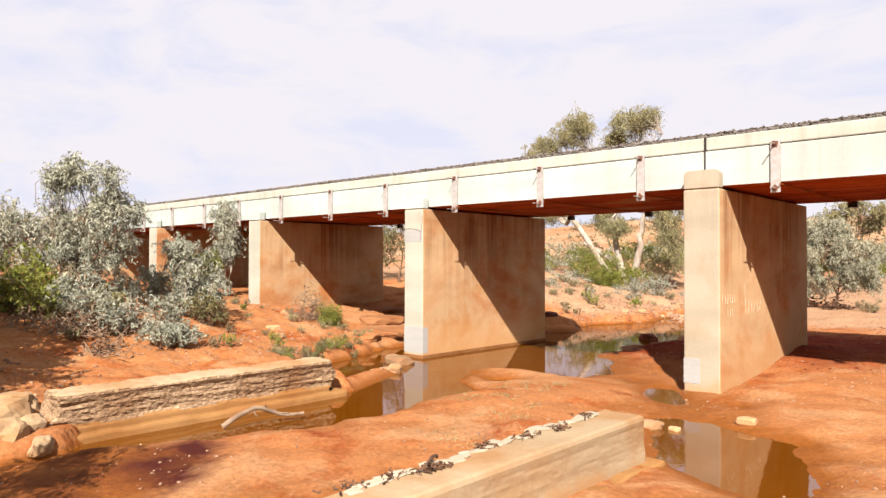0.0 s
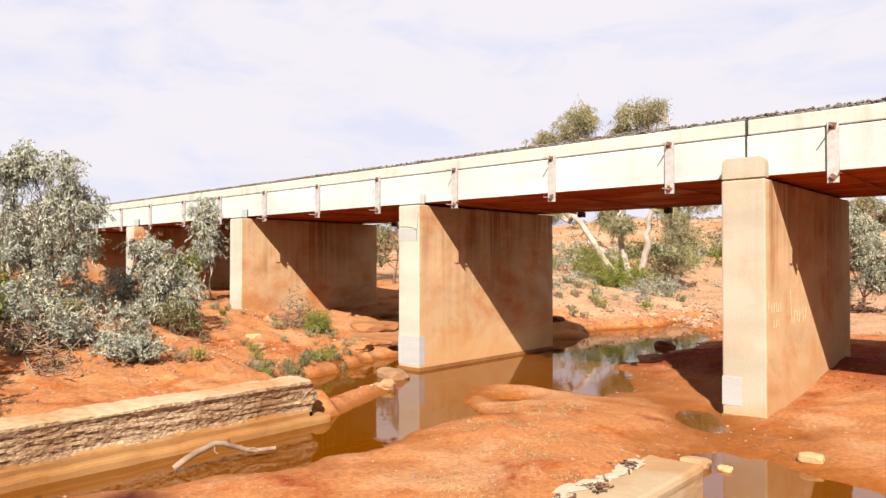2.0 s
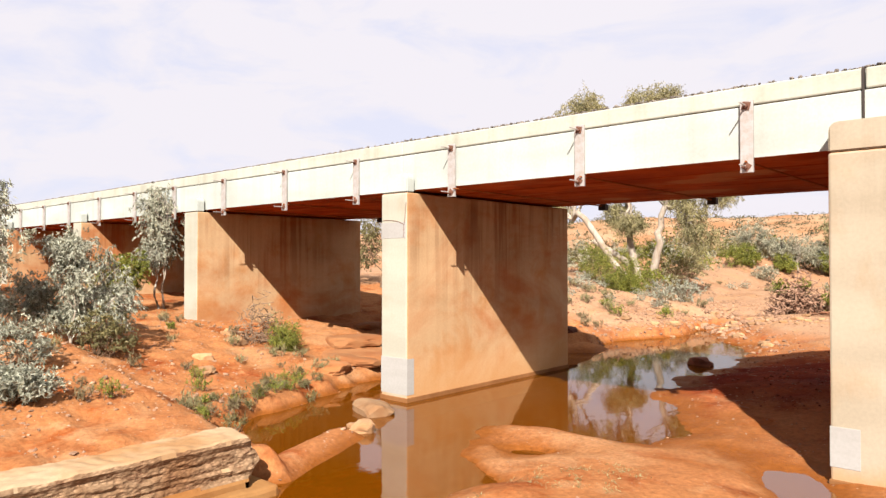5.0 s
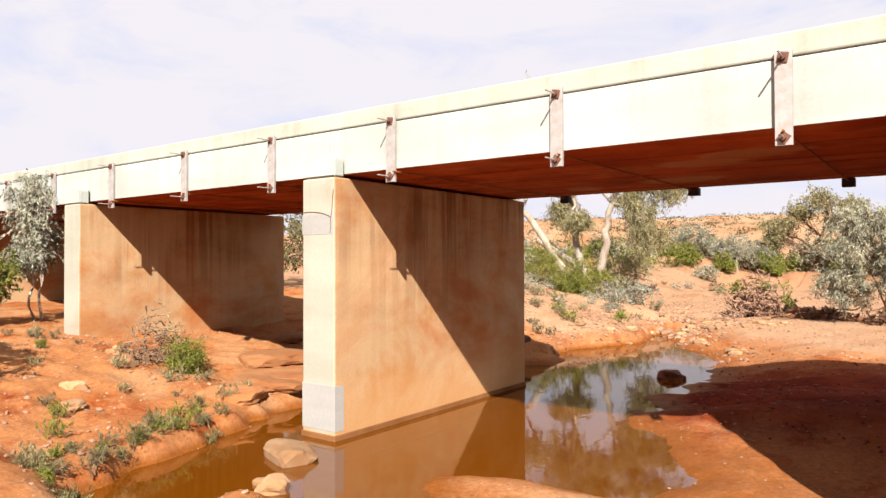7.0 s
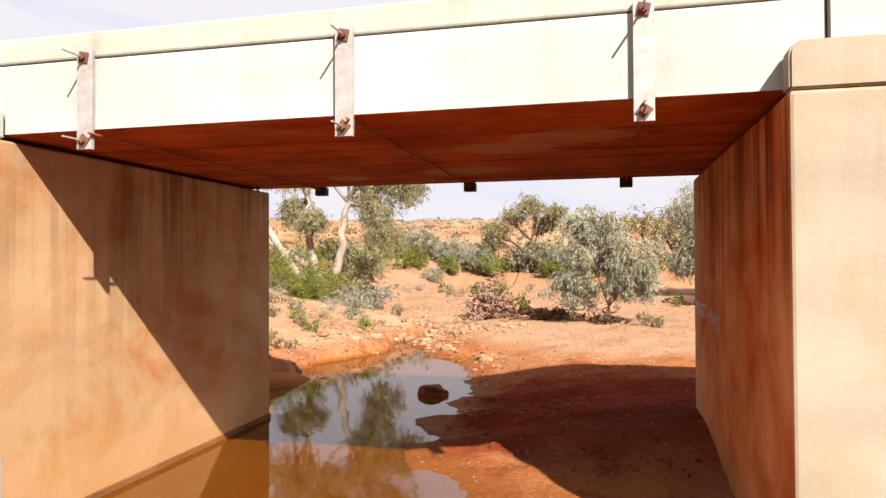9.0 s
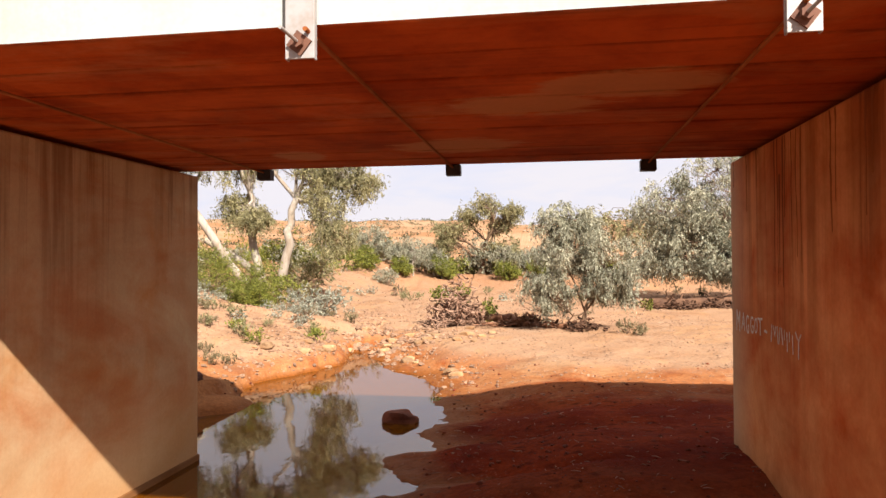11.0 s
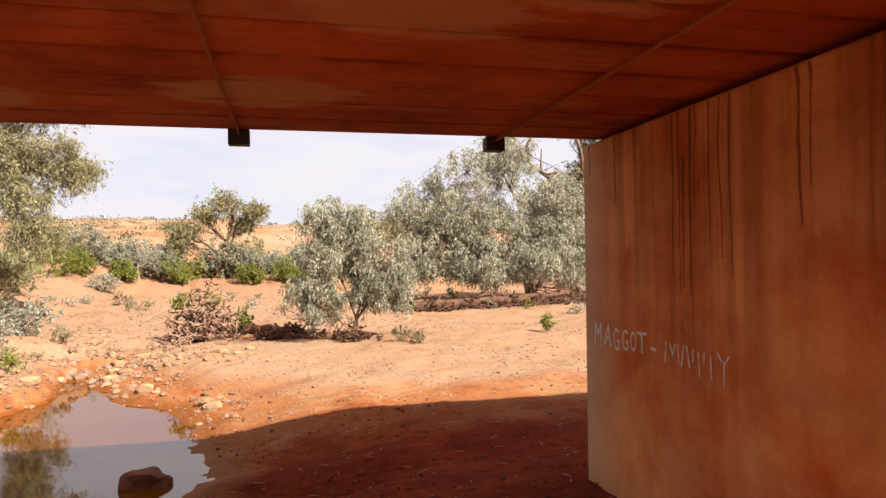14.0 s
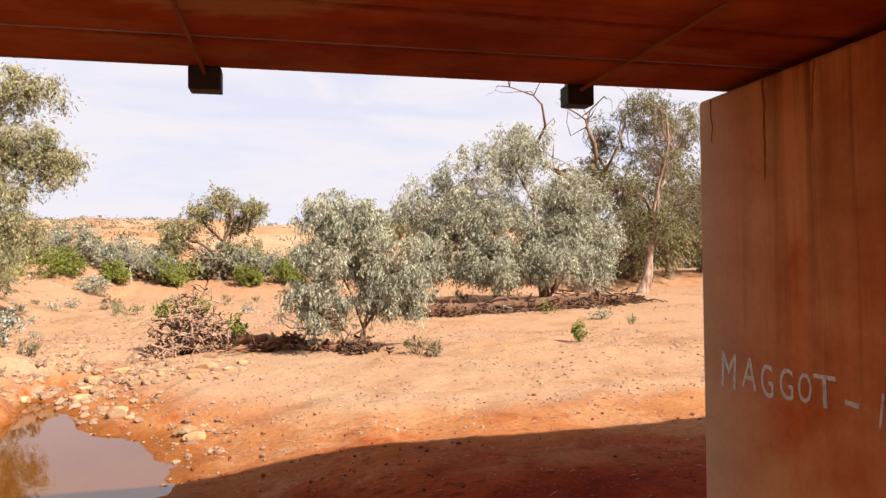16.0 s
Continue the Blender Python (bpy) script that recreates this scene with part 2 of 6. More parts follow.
ROCK = stone("ochre_rock", (0.333, 0.21, 0.112), (0.271, 0.139, 0.0611))
SHELF = stone("orange_shelf_rock", (0.292, 0.136, 0.0543), (0.251, 0.0913, 0.0292), 1.5)
DARK_ROCK = stone("dark_red_rock", (0.136, 0.0374, 0.015), (0.0747, 0.0231, 0.0109))
PEBBLE = stone("mixed_pebbles", (0.285, 0.183, 0.119), (0.203, 0.102, 0.0543), 20)
# pebble colour darkened to suit the strip in the bridge's shadow
CLOD = stone("shade_dark_clods", (0.148, 0.0304, 0.0087), (0.087, 0.0191, 0.00696), 20)
BALLAST = stone("track_ballast", (0.101, 0.0856, 0.0754), (0.15, 0.121, 0.0957), 20)


def ground_material():
    m, n, l, b = material("red_earth", 0.95, 0, 0.05)
    v = coords(n, l)
    big = noise_tex(n, l, v, 0.16, 6, 0.6, 0.4)
    mid = noise_tex(n, l, v, 1.1, 7, 0.62, 0.3)
    fine = noise_tex(n, l, v, 14, 6, 0.7)
    speck = noise_tex(n, l, v, 48, 3, 0.6)
    earth = mixed(n, l, ramp(n, l, mid, (0.40, (0, 0, 0)), (0.58, (1, 1, 1))), (0.152, 0.0261, 0.00478), (0.23, 0.0574, 0.0122))
    sand = mixed(n, l, ramp(n, l, fine, (0.3, (0, 0, 0)), (0.7, (1, 1, 1))), (0.312, 0.214, 0.143), (0.258, 0.153, 0.0913))
    sep = n.new("ShaderNodeSeparateXYZ")
    l.new(v, sep.inputs[0])
    # dry sand lies on the flats past the bridge
    far = n.new("ShaderNodeMapRange")
    far.inputs["From Min"].default_value, far.inputs["From Max"].default_value = 10.0, 15.5
    l.new(sep.outputs["Y"], far.inputs["Value"])
    s2 = n.new("ShaderNodeMath")
    s2.operation = "MULTIPLY_ADD"
    l.new(big, s2.inputs[0])
    s2.inputs[1].default_value = 1.1
    l.new(far.outputs["Result"], s2.inputs[2])
    sandy = ramp(n, l, s2.outputs[0], (0.78, (0, 0, 0)), (1.30, (1, 1, 1)))
    near = n.new("ShaderNodeMapRange")
    near.inputs["From Min"].default_value, near.inputs["From Max"].default_value = 49.0, 44.0
    near.inputs["To Min"].default_value = 0.75
    l.new(sep.outputs["Y"], near.inputs["Value"])
    sandy = mixed(n, l, 1.0, sandy, near.outputs["Result"], "MULTIPLY")
    up = n.new("ShaderNodeMapRange")
    up.inputs["From Min"].default_value, up.inputs["From Max"].default_value = 0.24, 0.54
    l.new(sep.outputs["Z"], up.inputs["Value"])
    sandy = mixed(n, l, 1.0, sandy, up.outputs["Result"], "MULTIPLY")
    col = mixed(n, l, sandy, earth, sand)
    grit = ramp(n, l, fine, (0.3, (0.68, 0.66, 0.64)), (0.7, (1.22, 1.2, 1.18)))
    col = mixed(n, l, 1.0, col, grit, "MULTIPLY")
    chips = ramp(n, l, speck, (0.66, (0, 0, 0)), (0.72, (1, 1, 1)))
    col = mixed(n, l, mixed(n, l, 1.0, chips, ramp(n, l, mid, (0.47, (0, 0, 0)), (0.62, (0.6, 0.6, 0.6))), "MULTIPLY"), col, (0.299, 0.183, 0.109))
    dark = ramp(n, l, noise_tex(n, l, v, 7.5, 6, 0.75), (0.36, (1, 1, 1)), (0.46, (0, 0, 0)))
    col = mixed(n, l, mixed(n, l, 1.0, dark, ramp(n, l, big, (0.40, (0, 0, 0)), (0.6, (0.75, 0.75, 0.75))), "MULTIPLY"), col, (0.0948, 0.0244, 0.00679))
    damp = ramp(n, l, noise_tex(n, l, v, 0.42, 5, 0.65, 0.8), (0.52, (0, 0, 0)), (0.62, (0.55, 0.55, 0.55)))
    col = mixed(n, l, damp, col, mixed(n, l, 1.0, col, (0.62, 0.50, 0.42), "MULTIPLY"))
    tan = ramp(n, l, noise_tex(n, l, v, 0.7, 6, 0.68, 0.5), (0.50, (0, 0, 0)), (0.60, (0.75, 0.75, 0.75)))
    # these masks leave out the strip where the bridge's shadow falls
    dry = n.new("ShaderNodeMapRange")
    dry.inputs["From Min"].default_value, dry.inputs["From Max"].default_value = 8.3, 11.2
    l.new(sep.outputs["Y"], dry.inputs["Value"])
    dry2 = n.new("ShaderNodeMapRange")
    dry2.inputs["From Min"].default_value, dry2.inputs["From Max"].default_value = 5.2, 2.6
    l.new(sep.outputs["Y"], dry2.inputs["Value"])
    dry_lit_y = n.new("ShaderNodeMath")
    dry_lit_y.operation = "MAXIMUM"
    l.new(dry.outputs["Result"], dry_lit_y.inputs[0])
    l.new(dry2.outputs["Result"], dry_lit_y.inputs[1])
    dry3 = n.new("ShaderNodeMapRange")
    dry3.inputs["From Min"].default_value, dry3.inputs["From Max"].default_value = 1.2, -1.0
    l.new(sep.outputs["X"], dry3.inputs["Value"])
    dry_lit = n.new("ShaderNodeMath")
    dry_lit.operation = "MAXIMUM"
    l.new(dry_lit_y.outputs[0], dry_lit.inputs[0])
    l.new(dry3.outputs["Result"], dry_lit.inputs[1])
    tan = mixed(n, l, 1.0, tan, dry_lit.outputs[0], "MULTIPLY")
    part_dry = n.new("ShaderNodeMath")
    part_dry.operation = "MULTIPLY"
    part_dry.inputs[1].default_value = 0.95
    l.new(dry_lit_y.outputs[0], part_dry.inputs[0])
    soil_on = n.new("ShaderNodeMath")
    soil_on.operation = "MAXIMUM"
    l.new(part_dry.outputs[0], soil_on.inputs[0])
    l.new(dry3.outputs["Result"], soil_on.inputs[1])
    soil = mixed(n, l, 1.0, ramp(n, l, noise_tex(n, l, v, 0.9, 6, 0.68, 0.3), (0.32, (0, 0, 0)), (0.50, (0.85, 0.85, 0.85))), soil_on.outputs[0], "MULTIPLY")
    tan = mixed(n, l, 1.0, tan, soil, "LIGHTEN")
    east = n.new("ShaderNodeMapRange")
    east.inputs["From Min"].default_value, east.inputs["From Max"].default_value = 8.4, 10.6
    l.new(sep.outputs["X"], east.inputs["Value"])
    silt = ramp(n, l, noise_tex(n, l, v, 0.55, 6, 0.66, 0.4), (0.34, (0.25, 0.25, 0.25)), (0.50, (1, 1, 1)))
    tan = mixed(n, l, 1.0, tan, mixed(n, l, 1.0, silt, east.outputs["Result"], "MULTIPLY"), "LIGHTEN")
    tan = mixed(n, l, sandy, tan, mixed(n, l, 1.0, tan, (0.3, 0.3, 0.3), "MULTIPLY"))
    col = mixed(n, l, tan, col, mixed(n, l, 1.0, (0.283, 0.123, 0.0487), grit, "MULTIPLY"))
    # red mud between the dry soils, darkened to paint in the bridge's shade
    col = mixed(n, l, dry_lit.outputs[0], mixed(n, l, 1.0, col, (0.72, 0.40, 0.37), "MULTIPLY"), col)
    # trodden dimples, flat dark spots in the shade-darkened mud
    trod = n.new("ShaderNodeTexVoronoi")
    trod.voronoi_dimensions = "2D"
    trod.inputs["Scale"].default_value = 3.6
    l.new(coords(n, l, (0.75, 1.25, 1.0), "Position"), trod.inputs["Vector"])
    pits = mixed(n, l, 1.0, ramp(n, l, trod.outputs["Distance"], (0.14, (0.8, 0.8, 0.8)), (0.27, (0, 0, 0))), ramp(n, l, noise_tex(n, l, v, 1.1, 5, 0.7, 0.6), (0.46, (0, 0, 0)), (0.54, (1, 1, 1))), "MULTIPLY")
    pits = mixed(n, l, dry_lit.outputs[0], pits, (0, 0, 0))
    col = mixed(n, l, pits, col, mixed(n, l, 1.0, col, (0.42, 0.40, 0.42), "MULTIPLY"))
    # pale dried crust in patches
    crust = ramp(n, l, noise_tex(n, l, v, 0.62, 7, 0.6, 0.7), (0.53, (0, 0, 0)), (0.60, (0.55, 0.55, 0.55)))
    col = mixed(n, l, mixed(n, l, 1.0, crust, dry_lit_y.outputs[0], "MULTIPLY"), col, mixed(n, l, 1.0, (0.31, 0.17, 0.085), grit, "MULTIPLY"))
    pebbly = n.new("ShaderNodeTexVoronoi")
    pebbly.inputs["Scale"].default_value = 17
    l.new(v, pebbly.inputs["Vector"])
    peb = mixed(n, l, 1.0, ramp(n, l, pebbly.outputs["Distance"], (0.16, (1, 1, 1)), (0.26, (0, 0, 0))), ramp(n, l, noise_tex(n, l, v, 0.8, 6, 0.7, 0.3), (0.50, (0, 0, 0)), (0.60, (0.85, 0.85, 0.85))), "MULTIPLY")
    tone = n.new("ShaderNodeSeparateColor")
    l.new(pebbly.outputs["Color"], tone.inputs[0])
    # fewer pale pebbles in the strip painted for the bridge's shade
    thin = n.new("ShaderNodeMapRange")
    thin.inputs["To Min"].default_value = 0.25
    l.new(dry_lit.outputs[0], thin.inputs["Value"])
    peb = mixed(n, l, 1.0, peb, thin.outputs["Result"], "MULTIPLY")
    col = mixed(n, l, peb, col, ramp(n, l, tone.outputs[0], (0.0, (0.116, 0.0577, 0.034)), (0.45, (0.244, 0.136, 0.0816)), (1.0, (0.353, 0.271, 0.203))))
    # tree shadow on the near mud, painted as a dark spot
    spot = n.new("ShaderNodeVectorMath")
    spot.operation = "DISTANCE"
    flatv = n.new("ShaderNodeCombineXYZ")
    l.new(sep.outputs["X"], flatv.inputs[0])
    l.new(sep.outputs["Y"], flatv.inputs[1])
    l.new(flatv.outputs[0], spot.inputs[0])
    spot.inputs[1].default_value = (4.5, -10.1, 0.0)
    sd = n.new("ShaderNodeMath")
    sd.operation = "MULTIPLY_ADD"
    l.new(mid, sd.inputs[0])
    sd.inputs[1].default_value = 1.5
    l.new(spot.outputs["Value"], sd.inputs[2])
    shadow_spot = n.new("ShaderNodeMapRange")
    shadow_spot.inputs["From Min"].default_value, shadow_spot.inputs["From Max"].default_value = 2.25, 1.75
    l.new(sd.outputs[0], shadow_spot.inputs["Value"])
    col = mixed(n, l, shadow_spot.outputs["Result"], col, (0.0435, 0.00957, 0.00696))
    dune = n.new("ShaderNodeMapRange")
    dune.inputs["From Min"].default_value, dune.inputs["From Max"].default_value = 52.0, 75.0
    dune.inputs["To Max"].default_value = 0.95
    l.new(sep.outputs["Y"], dune.inputs["Value"])
    pale = mixed(n, l, ramp(n, l, noise_tex(n, l, v, 0.09, 6, 0.7), (0.40, (0, 0, 0)), (0.60, (1, 1, 1))), (0.245, 0.12, 0.057), (0.305, 0.19, 0.112))
    col = mixed(n, l, dune.outputs["Result"], col, pale)
    # wet mud within a hand's height of the water
    zz = n.new("ShaderNodeMath")
    zz.operation = "MULTIPLY_ADD"
    l.new(mid, zz.inputs[0])
    zz.inputs[1].default_value = -0.22
    l.new(sep.outputs["Z"], zz.inputs[2])
    wet_n = n.new("ShaderNodeMapRange")
    wet_n.inputs["From Min"].default_value, wet_n.inputs["From Max"].default_value = 0.03, -0.08
    l.new(zz.outputs[0], wet_n.inputs["Value"])
    mud = mixed(n, l, 1.0, mixed(n, l, mid, (0.136, 0.0394, 0.00747), (0.197, 0.0679, 0.015)), grit, "MULTIPLY")
    col = mixed(n, l, wet_n.outputs["Result"], col, mud)
    l.new(col, b.inputs["Base Color"])
    r = n.new("ShaderNodeMapRange")
    r.inputs["To Min"].default_value, r.inputs["To Max"].default_value = 0.95, 0.55
    l.new(wet_n.outputs["Result"], r.inputs["Value"])
    l.new(r.outputs["Result"], b.inputs["Roughness"])
    hm = mixed(n, l, 0.5, mid, fine)
    bump(n, l, b, hm, 0.65, 0.07)
    return m


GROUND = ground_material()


def water_material():
    m, n, l, b = material("silty_water", 1.0, 0, 0.0)
    v = coords(n, l)
    t = noise_tex(n, l, v, 0.5, 3)
    l.new(mixed(n, l, t, (0.125, 0.035, 0.0005), (0.16, 0.046, 0.0008)), b.inputs["Base Color"])
    bp = n.new("ShaderNodeBump")
    bp.inputs["Strength"].default_value, bp.inputs["Distance"].default_value = 0.09, 0.02
    l.new(noise_tex(n, l, coords(n, l, (1.0, 0.5, 1.0)), 5.0, 3, 0.5), bp.inputs["Height"])
    clear = n.new("ShaderNodeBsdfTransparent")
    clear.inputs["Color"].default_value = (0.85, 0.55, 0.25, 1)
    body = n.new("ShaderNodeMixShader")
    body.inputs["Fac"].default_value = 0.33
    l.new(b.outputs[0], body.inputs[1])
    l.new(clear.outputs[0], body.inputs[2])
    gl = n.new("ShaderNodeBsdfGlossy")
    gl.inputs["Roughness"].default_value = 0.015
    l.new(bp.outputs["Normal"], gl.inputs["Normal"])
    fr = n.new("ShaderNodeFresnel")
    fr.inputs["IOR"].default_value = 2.3
    top = n.new("ShaderNodeMixShader")
    l.new(fr.outputs[0], top.inputs["Fac"])
    l.new(body.outputs[0], top.inputs[1])
    l.new(gl.outputs[0], top.inputs[2])
    l.new(top.outputs[0], n["Material Output"].inputs["Surface"])
    return m


WATER = water_material()


def leafy(name, dark, light, dry=(0.234, 0.188, 0.102)):
    m, n, l, b = material(name, 0.6, 0, 0.3)
    geo = n.new("ShaderNodeNewGeometry")
    r = geo.outputs["Random Per Island"]
    c = ramp(n, l, r, (0.0, dark), (0.8, light), (0.93, light), (1.0, dry))
    t = noise_tex(n, l, coords(n, l), 0.9, 3)
    c = mixed(n, l, 1.0, c, ramp(n, l, t, (0.3, (0.72, 0.74, 0.72)), (0.7, (1.25, 1.22, 1.15))), "MULTIPLY")
    l.new(c, b.inputs["Base Color"])
    tr = n.new("ShaderNodeBsdfTranslucent")
    l.new(c, tr.inputs["Color"])
    mx = n.new("ShaderNodeMixShader")
    mx.inputs["Fac"].default_value = 0.28
    l.new(b.outputs[0], mx.inputs[1])
    l.new(tr.outputs[0], mx.inputs[2])
    l.new(mx.outputs[0], n["Material Output"].inputs["Surface"])
    return m


GREY_LEAF = leafy("grey_green_leaves", (0.0913, 0.087, 0.0504), (0.417, 0.396, 0.3))
SILVER_LEAF = leafy("silver_blue_leaves", (0.0783, 0.0765, 0.0452), (0.409, 0.404, 0.326))
OLIVE_LEAF = leafy("olive_leaves", (0.087, 0.0765, 0.0296), (0.322, 0.278, 0.143))
DULL_LEAF = leafy("dull_olive_leaves", (0.0609, 0.0539, 0.0191), (0.209, 0.178, 0.0783))
SCRUB_LEAF = leafy("dull_scrub_leaves", (0.0408, 0.0353, 0.015), (0.116, 0.102, 0.0543))
GREEN_LEAF = leafy("fresh_green_leaves", (0.0504, 0.0574, 0.0087), (0.235, 0.239, 0.0391), (0.15, 0.129, 0.034))
DRY_LEAF = leafy("dry_grass_blades", (0.141, 0.101, 0.0503), (0.231, 0.181, 0.101), (0.11, 0.101, 0.0302))


def bark(name, a, c_, rough=0.85):
    m, n, l, b = material(name, rough, 0, 0.25)
    v = coords(n, l, (1.0, 1.0, 0.3))
    t = noise_tex(n, l, v, 3.5, 6, 0.6, 0.4)
    l.new(mixed(n, l, ramp(n, l, t, (0.4, (0, 0, 0)), (0.62, (1, 1, 1))), a, c_), b.inputs["Base Color"])
    bump(n, l, b, noise_tex(n, l, v, 22, 5, 0.6), 0.4, 0.02)
    return m


WHITE_BARK = bark("white_gum_bark", (0.312, 0.266, 0.216), (0.211, 0.156, 0.11))
BROWN_BARK = bark("brown_bark", (0.15, 0.0904, 0.0503), (0.0904, 0.0503, 0.0302))
PEEL_BARK = bark("peeling_gum_bark", (0.292, 0.203, 0.15), (0.116, 0.0577, 0.034))
DEADWOOD = bark("bleached_driftwood", (0.211, 0.141, 0.0904), (0.126, 0.0727, 0.0427))
PALEWOOD = bark("pinkish_flood_sticks", (0.278, 0.165, 0.109), (0.174, 0.0913, 0.0565))
REDWOOD = bark("red_brown_log", (0.209, 0.0913, 0.0452), (0.104, 0.0435, 0.0226))
DARKWOOD = bark("dark_driftwood", (0.11, 0.0528, 0.0277), (0.0603, 0.0277, 0.015))
PAINT, _n, _l, _b = material("white_chalk_paint", 0.8, 0, 0.2)
_l.new(ramp(_n, _l, noise_tex(_n, _l, coords(_n, _l), 30, 4), (0.35, (0.391, 0.328, 0.258)), (0.6, (0.609, 0.562, 0.5))), _b.inputs["Base Color"])


FADED, _n, _l, _b = material("faded_white_paint", 0.85, 0, 0.1)
_l.new(ramp(_n, _l, noise_tex(_n, _l, coords(_n, _l), 14, 5, 0.7), (0.42, (0.375, 0.266, 0.164)), (0.66, (0.516, 0.438, 0.344))), _b.inputs["Base Color"])


# ---- building helpers ----
def mesh_of(name, bm, *mats, smooth=False):
    me = bpy.data.meshes.new(name)
    bm.to_mesh(me)
    bm.free()
    for m in mats:
        me.materials.append(m)
    if smooth:
        me.polygons.foreach_set("use_smooth", [True] * len(me.polygons))
    return me


def part(name, bm, mat, parent, label="", smooth=False):
    ob = new(name, mesh_of(name, bm, mat, smooth=smooth))
    ob.parent = parent
    return tagged(ob, label)


def thing(name, label, category, group="", kind="", at=(0, 0, 0)):
    ob = new(name)
    ob.location = at
    return tagged(ob, label, category, group, kind)


def array_mesh(name, verts, faces, mat, smooth=False):
    """A mesh from vertex and face arrays; all faces have as many corners."""
    verts, faces = np.asarray(verts, dtype=np.float32), np.asarray(faces, dtype=np.int32)
    k = faces.shape[1]
    me = bpy.data.meshes.new(name)
    me.vertices.add(len(verts))
    me.vertices.foreach_set("co", verts.ravel())
    me.loops.add(faces.size)
    me.loops.foreach_set("vertex_index", faces.ravel())
    me.polygons.add(len(faces))
    me.polygons.foreach_set("loop_start", np.arange(len(faces), dtype=np.int32) * k)
    me.polygons.foreach_set("use_smooth", np.full(len(faces), smooth))
    me.update(calc_edges=True)
    me.materials.append(mat)
    return me


def box(bm, x0, x1, y0, y1, z0, z1, bevel=0.0, seg=1):
    r = bmesh.ops.create_cube(bm, size=1, matrix=Matrix.LocRotScale(((x0 + x1) / 2, (y0 + y1) / 2, (z0 + z1) / 2), None, (x1 - x0, y1 - y0, z1 - z0)))
    if bevel:
        es = list({e for v in r["verts"] for e in v.link_edges})
        bmesh.ops.bevel(bm, geom=es, offset=bevel, segments=seg, affect="EDGES", profile=0.5)
    return bm


def tube(points, radii, sides=6):
    """Vertices and quads of a tapered tube along points."""
    p = np.asarray(points, dtype=float)
    d = np.gradient(p, axis=0)
    d /= np.linalg.norm(d, axis=1)[:, None] + 1e-9
    up = np.where(np.abs(d[:, 2:3]) > 0.9, np.array([[1.0, 0, 0]]), np.array([[0, 0, 1.0]]))
    a = np.cross(d, up)
    a /= np.linalg.norm(a, axis=1)[:, None] + 1e-9
    b = np.cross(d, a)
    ang = np.linspace(0, 2 * np.pi, sides, endpoint=False)
    r = np.asarray(radii)[:, None, None]
    v = p[:, None, :] + r * (np.cos(ang)[None, :, None] * a[:, None, :] + np.sin(ang)[None, :, None] * b[:, None, :])
    i, j = np.meshgrid(np.arange(len(p) - 1), np.arange(sides), indexing="ij")
    k = (j + 1) % sides
    f = np.stack([i * sides + j, i * sides + k, (i + 1) * sides + k, (i + 1) * sides + j], -1).reshape(-1, 4)
    return v.reshape(-1, 3), f


class Pile:
    """Collects vertices and quads."""

    def __init__(self):
        self.v, self.f, self.n = [], [], 0

    def add(self, v, f):
        self.v.append(v)
        self.f.append(f + self.n)
        self.n += len(v)

    def mesh(self, name, mat, smooth=False):
        return array_mesh(name, np.concatenate(self.v), np.concatenate(self.f), mat, smooth)


def leaves(rng, centres, count, spread, length, width, droop=0.5):
    """count small pointed leaves round each centre, hanging by droop."""
    c = np.repeat(np.asarray(centres, dtype=float), count, axis=0)
    n = len(c)
    c = c + rng.normal(0, 1, (n, 3)) * np.asarray(spread)
    d = rng.normal(0, 1, (n, 3))
    d[:, 2] -= droop * 2.2
    d /= np.linalg.norm(d, axis=1)[:, None]
    s = np.cross(d, rng.normal(0, 1, (n, 3)))
    s /= np.linalg.norm(s, axis=1)[:, None] + 1e-9
    ln = length * rng.uniform(0.6, 1.3, (n, 1))
    wd = width * rng.uniform(0.7, 1.3, (n, 1))
    v = np.stack([c - d * ln / 2, c - s * wd / 2, c + d * ln / 2, c + s * wd / 2], 1).reshape(-1, 3)
    return v, np.arange(4 * n).reshape(-1, 4)


def clump(rng, q, count, r, leaf, droop):
    """A tuft of leafy strands that spread outwards and hang by droop; leaves sit along the strands."""
    m = max(3, count // 11)
    u = rng.normal(0, 1, (m, 3))
    u /= np.linalg.norm(u, axis=1)[:, None]
    root = q + u * r * rng.uniform(0.05, 0.5, (m, 1))
    way = u * 0.8 + rng.normal(0, 0.25, (m, 3))
    way[:, 2] -= droop * 0.9
    way /= np.linalg.norm(way, axis=1)[:, None] + 1e-9
    reach = r * rng.uniform(0.55, 1.25, (m, 1))
    k, t = rng.integers(0, m, count), rng.uniform(0, 1, (count, 1))
    c = root[k] + way[k] * reach[k] * t + rng.normal(0, 0.09, (count, 3)) * r
    c[:, 2] -= droop * 0.3 * r * t[:, 0] ** 2
    d = way[k] * 0.6 + rng.normal(0, 0.5, (count, 3))
    d[:, 2] -= droop * 0.6
    d /= np.linalg.norm(d, axis=1)[:, None] + 1e-9
    s = np.cross(d, rng.normal(0, 1, (count, 3)))
    s /= np.linalg.norm(s, axis=1)[:, None] + 1e-9
    ln = leaf[0] * rng.uniform(0.6, 1.35, (count, 1))
    wd = leaf[1] * rng.uniform(0.65, 1.3, (count, 1))
    v = np.stack([c - d * ln / 2, c - s * wd / 2, c + d * ln / 2, c + s * wd / 2], 1).reshape(-1, 3)
    return v, np.arange(4 * count).reshape(-1, 4)


